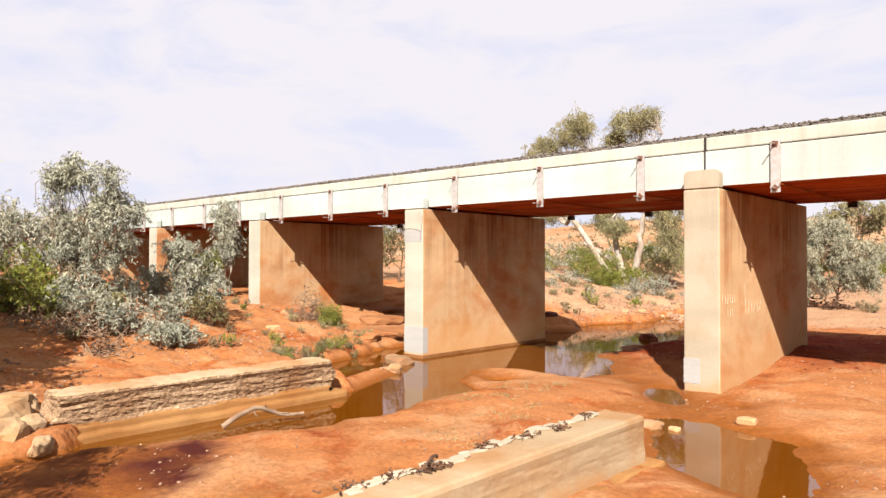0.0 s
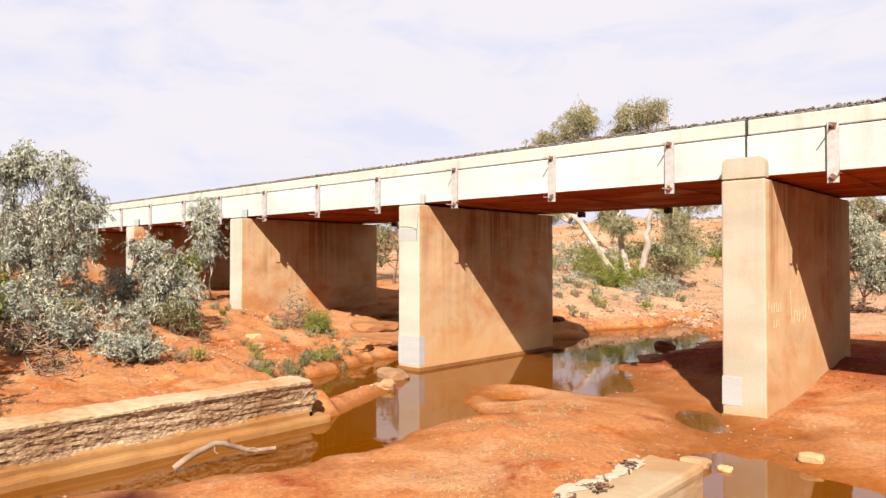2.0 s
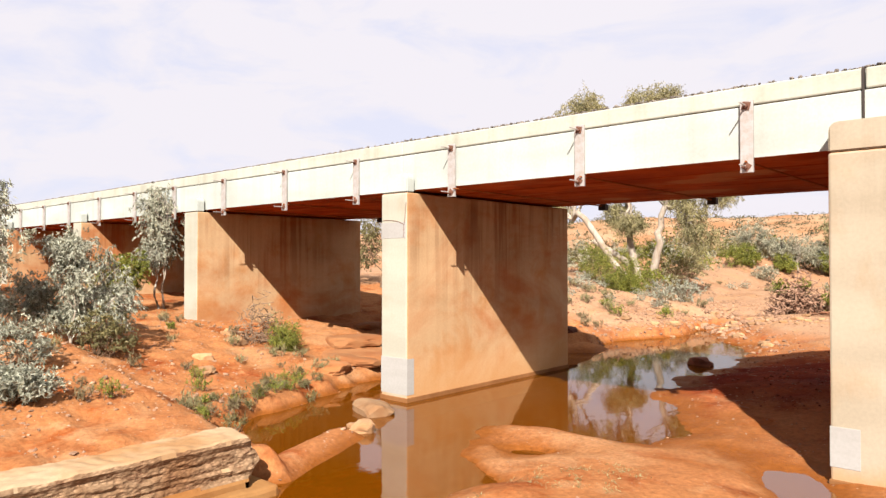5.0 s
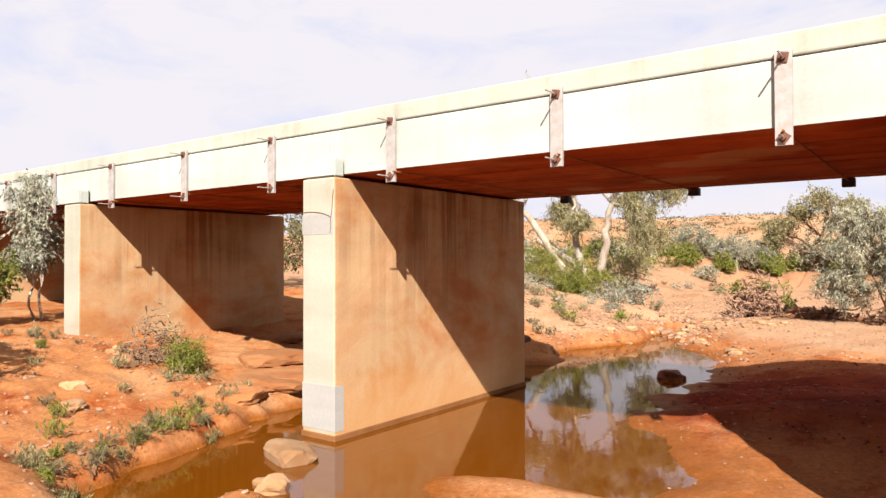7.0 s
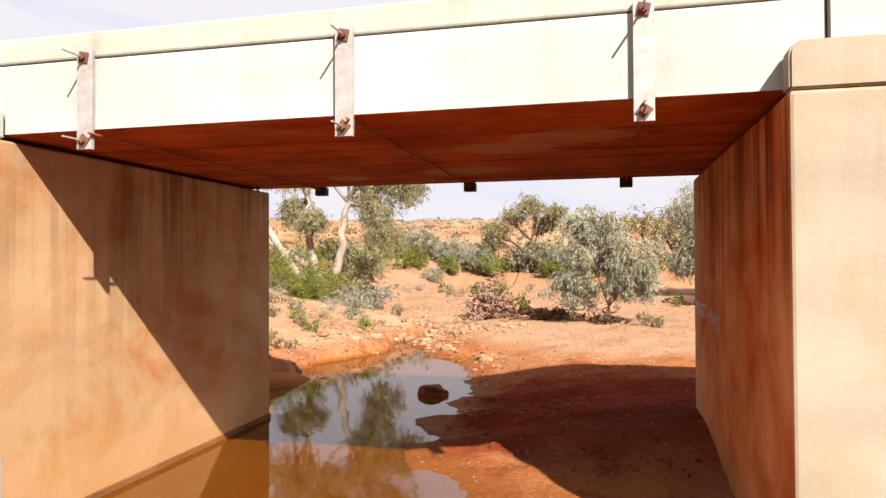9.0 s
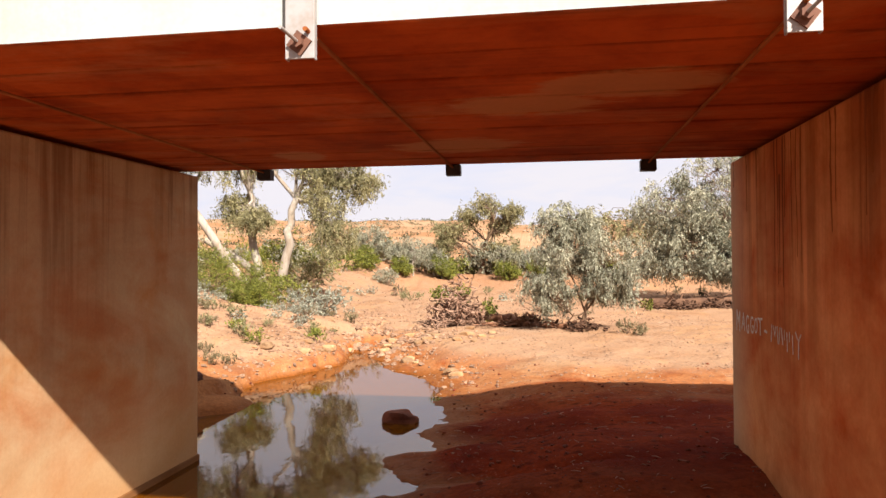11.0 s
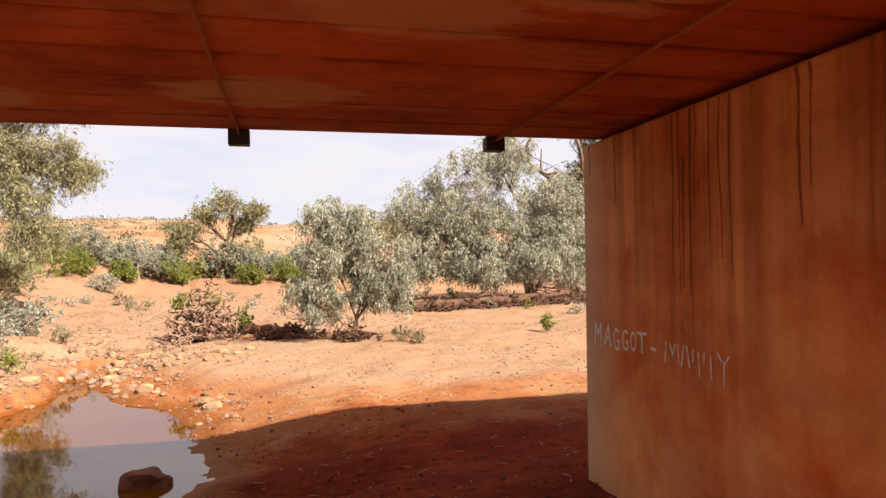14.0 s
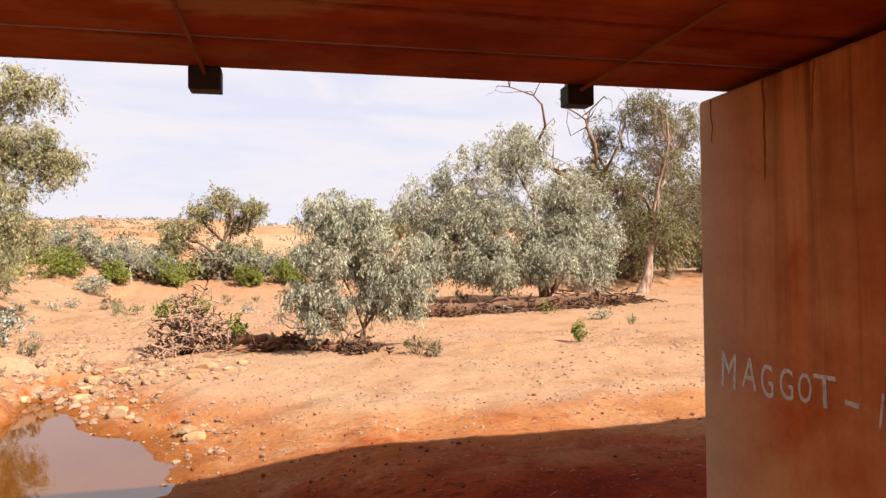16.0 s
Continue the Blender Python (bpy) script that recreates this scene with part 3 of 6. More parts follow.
def bent(rng, a, b, sag=0.15, n=5):
    """A wavering line from a to b."""
    a, b = np.asarray(a, dtype=float), np.asarray(b, dtype=float)
    t = np.linspace(0, 1, n)[:, None]
    w = np.linalg.norm(b - a) * sag
    off = rng.normal(0, w, (1, 3)) * np.sin(np.pi * t) + rng.normal(0, w * 0.7, (1, 3)) * np.sin(2 * np.pi * t) + rng.normal(0, w * 0.15, (n, 3)) * np.sin(np.pi * t)
    return a + (b - a) * t + off


def tree(name, base, blobs, trunk_r, label, leaf_mat, bark_mat, seed, clusters=45, per=40, leaf=(0.13, 0.03), spread=0.28,
         droop=0.6, fork=0.35, trunks=1, category="tree", group="", foot=0.1, bare=(), mains=()):
    """A tree: leaning tapered trunks that fork towards the blobs of the crown (dx, dy, dz, rx, ry, rz), twigs, and small leaves on the twigs.
    bare: further limb ends without leaves; mains: where heavy main limbs end, from which the others branch."""
    rng = np.random.default_rng(seed)
    root = thing(name, label, category, group, at=base)
    wood, crown = Pile(), Pile()
    blobs = np.asarray(blobs, dtype=float)
    mid = np.average(blobs[:, :3], axis=0, weights=blobs[:, 3])
    limbs = [(b[:3], b[3:]) for b in blobs] + [(np.asarray(b, dtype=float), None) for b in bare]
    starts = [np.array([rng.normal(0, foot), rng.normal(0, foot), -0.15]) for _ in range(trunks)]
    forks = []
    for e in mains:
        e = np.asarray(e, dtype=float)
        pts = bent(rng, (rng.normal(0, foot), rng.normal(0, foot), -0.2), e, 0.11, 8)
        v, f = tube(pts, trunk_r * np.array([1.35, 1.08, 1.0, 0.95, 0.9, 0.85, 0.8, 0.72]), 10)
        wood.add(v, f)
        forks.append((e, trunk_r * 0.8))
    for s in starts if not mains else ():
        top = s + (mid - s) * fork + np.array([rng.normal(0, 0.1), rng.normal(0, 0.1), 0]) * mid[2] * 0.3
        pts = bent(rng, s, top, 0.05, 6)
        r0 = trunk_r / math.sqrt(trunks)
        v, f = tube(pts, r0 * np.array([1.45, 1.05, 0.95, 0.88, 0.82, 0.75]), 9)
        wood.add(v, f)
        forks.append((top, r0 * 0.75))
    for k, (c, rad) in enumerate(limbs):
        top, r0 = min(forks, key=lambda q: np.linalg.norm(q[0] - c)) if mains else forks[k % len(forks)]
        end = c + (np.array([0, 0, rad[2] * 0.2]) if rad is not None else 0)
        ctrl = bent(rng, top, end, 0.11, 8)
        r1 = r0 * (0.5 if rad is None else 0.62 if len(limbs) > 2 else 0.9)
        v, f = tube(ctrl, np.linspace(r1, max(0.012, r1 * 0.22), 8), 7)
        wood.add(v, f)
        if rad is None:
            for _ in range(7):
                o = ctrl[rng.integers(3, 8)]
                e = o + rng.normal(0, 1, 3) * np.linalg.norm(c - top) * 0.22 + np.array([0, 0, 0.3])
                v, f = tube(bent(rng, o, e, 0.1, 5), np.linspace(r1 * 0.25, 0.008, 5), 5)
                wood.add(v, f)
            continue
        u = rng.normal(0, 1, (clusters, 3))
        u /= np.linalg.norm(u, axis=1)[:, None]
        u *= rng.uniform(0.35, 1.0, (clusters, 1)) ** 0.5 * rng.uniform(0.72, 1.18, (clusters, 1))
        cc = c + u * rad * rng.uniform(0.75, 1.25, 3) + rng.normal(0, 0.12, (clusters, 3)) * rad
        cc[:, 2] = np.maximum(cc[:, 2], 0.12)
        for q in cc:
            o = ctrl[rng.integers(3, 8)]
            e = o + (q - o) * 0.97
            line = bent(rng, o, e, 0.10, 5)
            v, f = tube(line, np.linspace(max(0.01, r1 * 0.2), 0.005, 5), 4)
            wood.add(v, f)
        for q in cc:
            sp = spread * rng.uniform(0.6, 1.35)
            v, f = clump(rng, q, max(6, int(per * 0.95 * (sp / spread) ** 2 * rng.uniform(0.6, 1.25))), sp * 1.6, (leaf[0] * 0.95, leaf[1] * 0.98), droop)
            crown.add(v, f)
    t = new("trunk", wood.mesh("trunk", bark_mat, True))
    c = new("crown", crown.mesh("crown", leaf_mat))
    t.parent = c.parent = root
    return root


def bush(name, base, blobs, label, leaf_mat, seed, clusters=30, per=40, leaf=(0.07, 0.02), spread=0.14, droop=0.0, category="bush", group="", stem_mat=None):
    """Several stems from one root with leafy tufts."""
    rng = np.random.default_rng(seed)
    root = thing(name, label, category, group, at=base)
    wood, crown = Pile(), Pile()
    for b in blobs:
        c, rad = np.asarray(b[:3], dtype=float), np.asarray(b[3:], dtype=float)
        u = rng.normal(0, 1, (clusters, 3))
        u /= np.linalg.norm(u, axis=1)[:, None]
        u *= rng.uniform(0.15, 1.0, (clusters, 1)) ** 0.45 * rng.uniform(0.6, 1.3, (clusters, 1))
        cc = c + u * rad
        cc[:, 2] = np.maximum(cc[:, 2], 0.03)
        for i, q in enumerate(cc):
            if i % 3 == 0:
                o = np.array([c[0] * 0.5 + rng.normal(0, 0.04), c[1] * 0.5 + rng.normal(0, 0.04), -0.08])
                v, f = tube(bent(rng, o, q, 0.08, 4), np.linspace(0.012, 0.003, 4), 4)
                wood.add(v, f)
            v, f = clump(rng, q, max(6, int(per * 0.68 * rng.uniform(0.4, 1.4))), spread * rng.uniform(0.8, 1.6), (leaf[0] * 1.1, leaf[1] * 1.15), droop)
            crown.add(v, f)
    t = tagged(new("wood", wood.mesh("wood", stem_mat or BROWN_BARK)), kind="stuff")
    c = new("foliage", crown.mesh("foliage", leaf_mat))
    t.parent = c.parent = root
    return root


def rock_bm(seed, sx, sy, sz, rough=0.22, sub=3):
    bm = bmesh.new()
    bmesh.ops.create_icosphere(bm, subdivisions=sub, radius=1)
    o = Vector((seed * 3.7, seed * 1.3, seed * 2.1))
    for v in bm.verts:
        q = v.co * 0.9 + o
        d = 1 + rough * noise.noise(q) * 1.6 + rough * 0.4 * noise.noise(q * 3)
        p = v.co * d
        for ax in range(3):
            p[ax] = max(-0.9, min(0.9, p[ax]))
        v.co = Vector((p.x * sx, p.y * sy, p.z * sz))
    return bm


# ---- ground ----
# plan of the pool: left and right water's edge along y
LEFT = ((-10.2, 2.9), (-9.4, 2.3), (-8.1, 2.0), (-5.5, 1.7), (-4.4, 1.4), (-3.9, -0.7), (-2.5, -1.15), (-1.3, -1.5), (-0.3, -1.85), (0.8, -2.4), (2.5, -2.45), (5.0, -2.3), (8.0, -1.9), (10.0, -1.4), (11.0, -1.75), (12.1, -1.95), (13.0, -1.6), (14.0, -1.05), (15.2, -0.8), (17.3, -0.95), (18.0, -1.0))
# the right shore runs out in lobes of mud
RIGHT = ((-10.2, 2.95), (-9.4, 3.2), (-8.1, 3.9), (-6.8, 4.65), (-4.4, 4.4), (-2.7, 4.4), (-2.0, 3.0), (-1.2, 2.5), (-0.4, 2.3), (-0.15, 3.2), (0.0, 4.2), (0.3, 4.9), (1.4, 5.1), (2.6, 4.35), (3.5, 3.55), (4.2, 3.15), (4.7, 2.9), (4.95, 2.95), (5.2, 3.5),
         (5.45, 3.2), (6.0, 2.85), (6.5, 2.72), (6.72, 2.9), (6.85, 3.45), (7.1, 3.25), (7.9, 2.92), (8.3, 3.05), (8.75, 3.25), (9.3, 2.95), (9.8, 2.85), (11.8, 2.5), (13.6, 1.9), (14.1, 1.2), (14.5, 0.75), (15.3, 0.45), (16.5, -0.2), (17.3, -0.7), (18.0, -0.95))
SHORE_Y, SHORE_L = zip(*LEFT)
RIGHT_Y, RIGHT_X = zip(*RIGHT)


TABLES = {}


def vnoise(x, y, scale, seed):
    """Smooth value noise on arrays."""
    if seed not in TABLES:
        TABLES[seed] = np.random.default_rng(seed).uniform(-1, 1, (64, 64))
    table = TABLES[seed]
    u, v = x / scale, y / scale
    i, j = np.floor(u).astype(int), np.floor(v).astype(int)
    fu, fv = u - i, v - j
    fu, fv = fu * fu * (3 - 2 * fu), fv * fv * (3 - 2 * fv)
    g = lambda a, b: table[a % 64, b % 64]
    return (g(i, j) * (1 - fu) + g(i + 1, j) * fu) * (1 - fv) + (g(i, j + 1) * (1 - fu) + g(i + 1, j + 1) * fu) * fv


def fbm(x, y, scale, seed, octaves=4):
    s = 0
    for o in range(octaves):
        s = s + vnoise(x, y, scale / 2 ** o, seed + o) * 0.5 ** o
    return s


def hump(x, y, cx, cy, rx, ry, turn=0.0):
    c, s = math.cos(radians(turn)), math.sin(radians(turn))
    u, v = (x - cx) * c + (y - cy) * s, -(x - cx) * s + (y - cy) * c
    return np.exp(-((u / rx) ** 2 + (v / ry) ** 2))


def step(t):
    t = np.clip(t, 0, 1)
    return t * t * (3 - 2 * t)


def ridge(x, y, x0, y0, x1, y1, wide):
    """A long low back from one point to another, 1 along its crest."""
    ln = math.hypot(x1 - x0, y1 - y0)
    c, s = (x1 - x0) / ln, (y1 - y0) / ln
    u, v = (x - x0) * c + (y - y0) * s, -(x - x0) * s + (y - y0) * c
    return step(u / 0.5 + 0.5) * step((ln - u) / 0.5 + 0.5) * np.exp(-(v / wide) ** 2)


def height(x, y):
    x, y = np.asarray(x, dtype=float), np.asarray(y, dtype=float)
    wob = 0.16 * fbm(x, y, 1.3, 5, 3) + 0.09 * fbm(x, y, 0.45, 15, 2)
    xl = np.interp(y, SHORE_Y, SHORE_L) + wob
    xr = np.interp(y, RIGHT_Y, RIGHT_X) + wob * (1 - 0.6 * step((y + 3.0) / 3.0))
    ends = np.minimum(np.clip((y + 10.2) / 0.8, -50, 1), np.clip((17.8 - y) / 0.8, -50, 1))
    inside = np.minimum(np.minimum(x - xl, xr - x), ends)
    bed = -0.42 * step(inside / 1.5) - 0.06 * step(inside / 0.12)
    # left bank
    dl = np.maximum(xl - x, 0)
    bank_l = 0.25 * step(dl / 0.2) + 0.135 * np.minimum(dl, 7.5) + 0.05 * np.maximum(dl - 7.5, 0) * np.exp(-np.maximum(dl - 7.5, 0) / 30)
    far_l = step((y - 8) / 6.0)
    bank_l = bank_l + far_l * (0.22 * step(dl / 1.5) + 0.25 * step(dl / 4.0))
    # right side: low mud, then sand
    dr = np.maximum(x - xr, 0)
    sandbar = step((y + 0.3) / 6.0)
    bank_r = 0.035 * step(dr / 0.5) + sandbar * 0.40 * step(dr / 3.0) + 0.012 * np.minimum(dr, 6) + 0.045 * np.maximum(dr - 6.5, 0) * np.exp(-np.maximum(dr - 6.5, 0) / 25)
    land = np.where(x < (xl + xr) / 2, bank_l, bank_r)
    flat = 0.50 + 0.10 * step((y - 20) / 15) + 1.2 * step((-x - 4.8) / 4.5)
    plain = step((y - 17.0) / 6.0)
    land = land * (1 - plain) + flat * plain
    over = np.maximum(-ends, 0)
    land = np.where(inside > 0, 0, land)
    land = np.where((inside <= 0) & (x > xl) & (x < xr), 0.06 * step(over * 4), land)
    h = np.where(inside > 0, bed, land)
    # plain past the pool rises slowly, then a bank, then red dunes
    rise = 0.24 * step((y - 11.0) / 8.5) * step((x - xr + 0.4 + (y > 19.0) * 20) / 2.5)
    h = h + rise
    h = h + 1.05 * step((y - 47 + 4 * fbm(x, y, 22, 9, 2)) / 3.2)
    hill = step((y - 62) / 130.0)
    h = h + hill * (10.0 + 2.2 * fbm(x, y, 80, 31, 4)) + step((y - 70) / 60) * 1.0 * fbm(x, y, 24, 41, 4)
    # mud between the old piers, and the bars
    h = h + 0.20 * hump(x, y, 5.9, -3.6, 1.7, 2.6, 18) + 0.13 * hump(x, y, 5.3, -8.2, 2.0, 2.0)
    h = h + 0.36 * ridge(x, y, 2.0, -4.7, 0.95, -2.2, 0.95) + 0.17 * ridge(x, y, 2.0, -4.7, 0.98, -2.4, 0.38) + 0.07 * hump(x, y, 3.5, -0.6, 0.9, 0.45) - 0.11 * hump(x, y, 3.8, -1.3, 0.42, 0.2, 25) + 0.16 * hump(x, y, 4.0, 1.5, 0.45, 0.6)
    h = h + 0.36 * hump(x, y, -1.2, 9.3, 1.1, 0.9)
    # pools at the right pier and in front of it
    h = h - 0.32 * hump(x, y, 9.75, -3.9, 2.2, 0.95, -50) - 0.20 * hump(x, y, 7.15, -0.45, 1.0, 0.5, -55) - 0.10 * hump(x, y, 8.5, -0.6, 0.7, 0.5) - 0.05 * hump(x, y, 4.6, -10.4, 0.9, 0.7)
    # bank where the line runs on, past both ends of the bridge
    end_x = np.maximum(step((-x - 42) / 5.0), step((x - 34) / 5.0))
    h = np.where(end_x > 0.01, np.maximum(h, end_x * np.clip(4.9 - np.maximum(np.abs(y - 3.1) - 3.4, 0) * 0.6, -1, 4.9)), h)
    dist = np.hypot(x - 4, y - 2)
    h = h + 0.045 * fbm(x, y, 0.38, 63, 3) * np.maximum(step((y - 11.5) / 2.0) * step((4.0 - x) / 3.0), step((dl - 0.2) / 1.0)) * step((h - 0.05) / 0.2)
    h = h + 0.030 * fbm(x, y, 0.55, 61, 3) * np.where(inside > 0.2, 0.5, 1.0) + 0.055 * fbm(x, y, 2.6, 71, 3) * step((np.maximum(dl, dr) - 0.2) / 2.0)
    h = h + (0.10 + 0.2 * step((dist - 60) / 30)) * fbm(x, y, 9, 81, 3) * step((dist - 25) / 25)
    return h


def z_at(x, y):
    return float(height(np.array([x]), np.array([y]))[0])


def axis(lo, hi, fine, out_lo, out_hi, grow=1.16):
    a = list(np.arange(lo, hi + fine / 2, fine))
    s, p = fine, lo
    while p > out_lo:
        s *= grow
        p -= s
        a.insert(0, p)
    s, p = fine, hi
    while p < out_hi:
        s *= grow
        p += s
        a.append(p)
    return np.array(a)


GX, GY = axis(-9.0, 13.5, 0.095, -1500, 1500, 1.11), axis(-13.0, 21.0, 0.095, -900, 2600, 1.075)
gx, gy = np.meshgrid(GX, GY, indexing="ij")
gz = height(gx, gy)
ii, jj = np.meshgrid(np.arange(len(GX) - 1), np.arange(len(GY) - 1), indexing="ij")
w = len(GY)
gf = np.stack([ii * w + jj, (ii + 1) * w + jj, (ii + 1) * w + jj + 1, ii * w + jj + 1], -1).reshape(-1, 4)


def on_sheet(x, y):
    """The height of the ground's own mesh at x, y, which is coarse far off."""
    i, j = np.clip(np.searchsorted(GX, x) - 1, 0, len(GX) - 2), np.clip(np.searchsorted(GY, y) - 1, 0, len(GY) - 2)
    u, v = (x - GX[i]) / (GX[i + 1] - GX[i]), (y - GY[j]) / (GY[j + 1] - GY[j])
    return (gz[i, j] * (1 - u) + gz[i + 1, j] * u) * (1 - v) + (gz[i, j + 1] * (1 - u) + gz[i + 1, j + 1] * u) * v


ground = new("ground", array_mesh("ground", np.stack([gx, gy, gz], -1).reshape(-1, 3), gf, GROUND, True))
tagged(ground, "red earth creek bed with wet mud and sand", "ground", kind="structure")

bm = bmesh.new()
bmesh.ops.create_grid(bm, x_segments=20, y_segments=30, size=0.5, matrix=Matrix.LocRotScale((4.5, 4.5, 0.0), None, (19, 34, 1)))
tagged(new("water", mesh_of("water", bm, WATER)), "still brown silty creek water reflecting sky", "water", kind="structure")


# ---- railway bridge ----
SPAN, THICK, LONG = 8.155, 0.735, 5.97
SOFFIT_Z, KERB_Z, TOP_Z = 4.20, 4.93, 5.21
FACE = 0.25
FIRST, LAST = -5, 4
bridge = thing("railway_bridge", "long concrete railway bridge on wall piers over the creek", "bridge")


def pier_mesh():
    """Wall pier with a low plinth, softened corners; origin at the right front foot."""
    bm = bmesh.new()
    box(bm, -THICK, 0, 0, LONG, -0.6, 4.145, 0.03, 2)
    return mesh_of("pier", bm, PIER, PIER_END)


PIER_MESH = pier_mesh()
for p in PIER_MESH.polygons:
    if p.normal.y < -0.8:
        p.material_index = 1
bm = bmesh.new()
box(bm, -THICK - 0.018, 0.018, -0.018, LONG + 0.018, -0.6, 0.085, 0.015, 2)
PLINTH_MESH = mesh_of("plinth", bm, STAIN)
bm = bmesh.new()
box(bm, -THICK + 0.005, -0.005, 0.005, FACE - 0.03, 4.155, 4.53, 0.0)
vert = [e for e in bm.edges if abs(e.verts[0].co.z - e.verts[1].co.z) < 0.01 and e.verts[0].co.z > 4.5 and abs(e.verts[0].co.y - e.verts[1].co.y) > 0.1]
bmesh.ops.bevel(bm, geom=vert, offset=0.11, segments=4, affect="EDGES", profile=0.5)
bmesh.ops.bevel(bm, geom=[e for e in bm.edges if e.is_manifold and e.calc_face_angle(0) > 0.6], offset=0.018, segments=2, affect="EDGES")
CAP_MESH = mesh_of("cap", bm, CONCRETE)
# one pier's always shaded side gets the shade-reddened concrete
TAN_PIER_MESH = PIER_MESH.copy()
TAN_PIER_MESH.materials.append(SHADE_STAINED)
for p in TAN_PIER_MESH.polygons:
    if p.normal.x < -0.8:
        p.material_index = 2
PIER_MESH.materials[1] = PALE_END
TAN_CAP_MESH = CAP_MESH.copy()
TAN_CAP_MESH.materials[0] = PIER_END
for k in range(FIRST, LAST + 1):
    x = SPAN * k
    base = max(z_at(x - 0.3, 0.0) - 0.5, -0.6) if k not in (0, 1) else -0.6
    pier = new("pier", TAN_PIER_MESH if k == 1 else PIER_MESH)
    pier.parent = bridge
    pier.location = (x, 0, 0)
    tagged(pier, "dusty concrete wall pier with red flood stain")
    for nm, me, lab in (("plinth", PLINTH_MESH, ""), ("cap", TAN_CAP_MESH if k == 1 else CAP_MESH, "pale rounded concrete cap")):
        o = new(nm, me)
        o.parent = pier
        tagged(o, lab)

# longitudinal beams, side by side, span by span
X0, X1 = SPAN * FIRST - 0.4, SPAN * LAST + 0.2
BEAMS = 9
BW = (LONG - 0.10 - FACE) / BEAMS


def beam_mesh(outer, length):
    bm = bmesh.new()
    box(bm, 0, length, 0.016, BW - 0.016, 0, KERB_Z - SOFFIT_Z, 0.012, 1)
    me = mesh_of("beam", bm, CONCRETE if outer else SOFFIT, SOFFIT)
    # downward faces of the outer beams take the shade-coloured concrete
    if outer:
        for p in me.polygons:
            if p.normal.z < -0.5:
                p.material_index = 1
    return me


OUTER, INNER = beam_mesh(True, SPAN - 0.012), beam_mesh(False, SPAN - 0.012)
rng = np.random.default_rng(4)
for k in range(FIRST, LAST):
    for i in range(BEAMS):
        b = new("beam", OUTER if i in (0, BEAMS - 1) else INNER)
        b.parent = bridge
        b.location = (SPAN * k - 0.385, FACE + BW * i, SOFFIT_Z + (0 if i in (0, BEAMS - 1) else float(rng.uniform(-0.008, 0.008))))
for side, y in (("front", FACE + 0.012), ("back", FACE + BW * BEAMS - 0.26)):
    for k in range(FIRST, LAST):
        bm = bmesh.new()
        g = 0.02 if k % 2 else 0.001
        box(bm, SPAN * k - 0.385 + g, SPAN * (k + 1) - 0.385 - 0.001, y, y + 0.25, KERB_Z + 0.016, TOP_Z, 0.022, 2)
        part("kerb", bm, KERB, bridge, "stained concrete ballast kerb")
        bm = bmesh.new()
        box(bm, SPAN * k - 0.385, SPAN * (k + 1) - 0.385, y + 0.03, y + 0.22, KERB_Z, KERB_Z + 0.016)
        part("joint_strip", bm, DARKWOOD, bridge)
# open joint over the pier that stands at the right of the pool
bm = bmesh.new()
box(bm, SPAN - 0.395, SPAN - 0.372, FACE - 0.008, FACE + 0.05, 4.54, TOP_Z + 0.01)
part("joint_filler", bm, BLACK, bridge, "dark joint filler")


def clamp():
    """Steel strap over the beam's side with two rods, square washers and nuts; origin on the face at the soffit."""
    root = new("clamp")
    root.parent = bridge
    tagged(root, "galvanised strap clamp with rusty washers")
    bm = bmesh.new()
    box(bm, -0.085, 0.085, -0.048, -0.036, -0.195, 0.81, 0.003)
    box(bm, -0.085, -0.075, -0.036, -0.002, -0.195, 0.81)
    box(bm, 0.075, 0.085, -0.036, -0.002, -0.195, 0.81)
    part("strap", bm, GALV, root)
    for z, tilt, ln in ((0.73, 12, 0.27), (-0.11, 38, 0.25)):
        bm = bmesh.new()
        bmesh.ops.create_cube(bm, size=1, matrix=Matrix.Translation((0.0, -0.056, z)) @ Matrix.Rotation(radians(tilt), 4, "Y") @ Matrix.Diagonal((0.105, 0.014, 0.105, 1)))
        part("washer", bm, RUST, root)
        bm = bmesh.new()
        bmesh.ops.create_cone(bm, segments=6, radius1=0.034, radius2=0.034, depth=0.035, cap_ends=True, matrix=Matrix.Translation((0.0, -0.080, z)) @ Matrix.Rotation(radians(90), 4, "X"))
        part("nut", bm, RUST, root)
        bm = bmesh.new()
        bmesh.ops.create_cone(bm, segments=8, radius1=0.010, radius2=0.010, depth=ln, cap_ends=True, matrix=Matrix.Translation((0.0, -0.075 - ln / 2, z)) @ Matrix.Rotation(radians(90), 4, "X"))
        part("rod_end", bm, GALV, root)
    return root


def tie_rod():
    bm = bmesh.new()
    bmesh.ops.create_cone(bm, segments=8, radius1=0.014, radius2=0.014, depth=LONG - 0.2, cap_ends=True, matrix=Matrix.Translation((0, (LONG - 0.2) / 2 + FACE - 0.1, -0.045)) @ Matrix.Rotation(radians(90), 4, "X"))
    return mesh_of("tie_rod", bm, STREAK)


TIE = tie_rod()
# black block added for the shaded lower end of the back strap
bm = bmesh.new()
box(bm, -0.10, 0.10, LONG - 0.16, LONG - 0.01, -0.15, -0.004, 0.006)
BLOCK = mesh_of("end_block", bm, BLACK)
BACK = LONG - 0.10
first_clamp = None
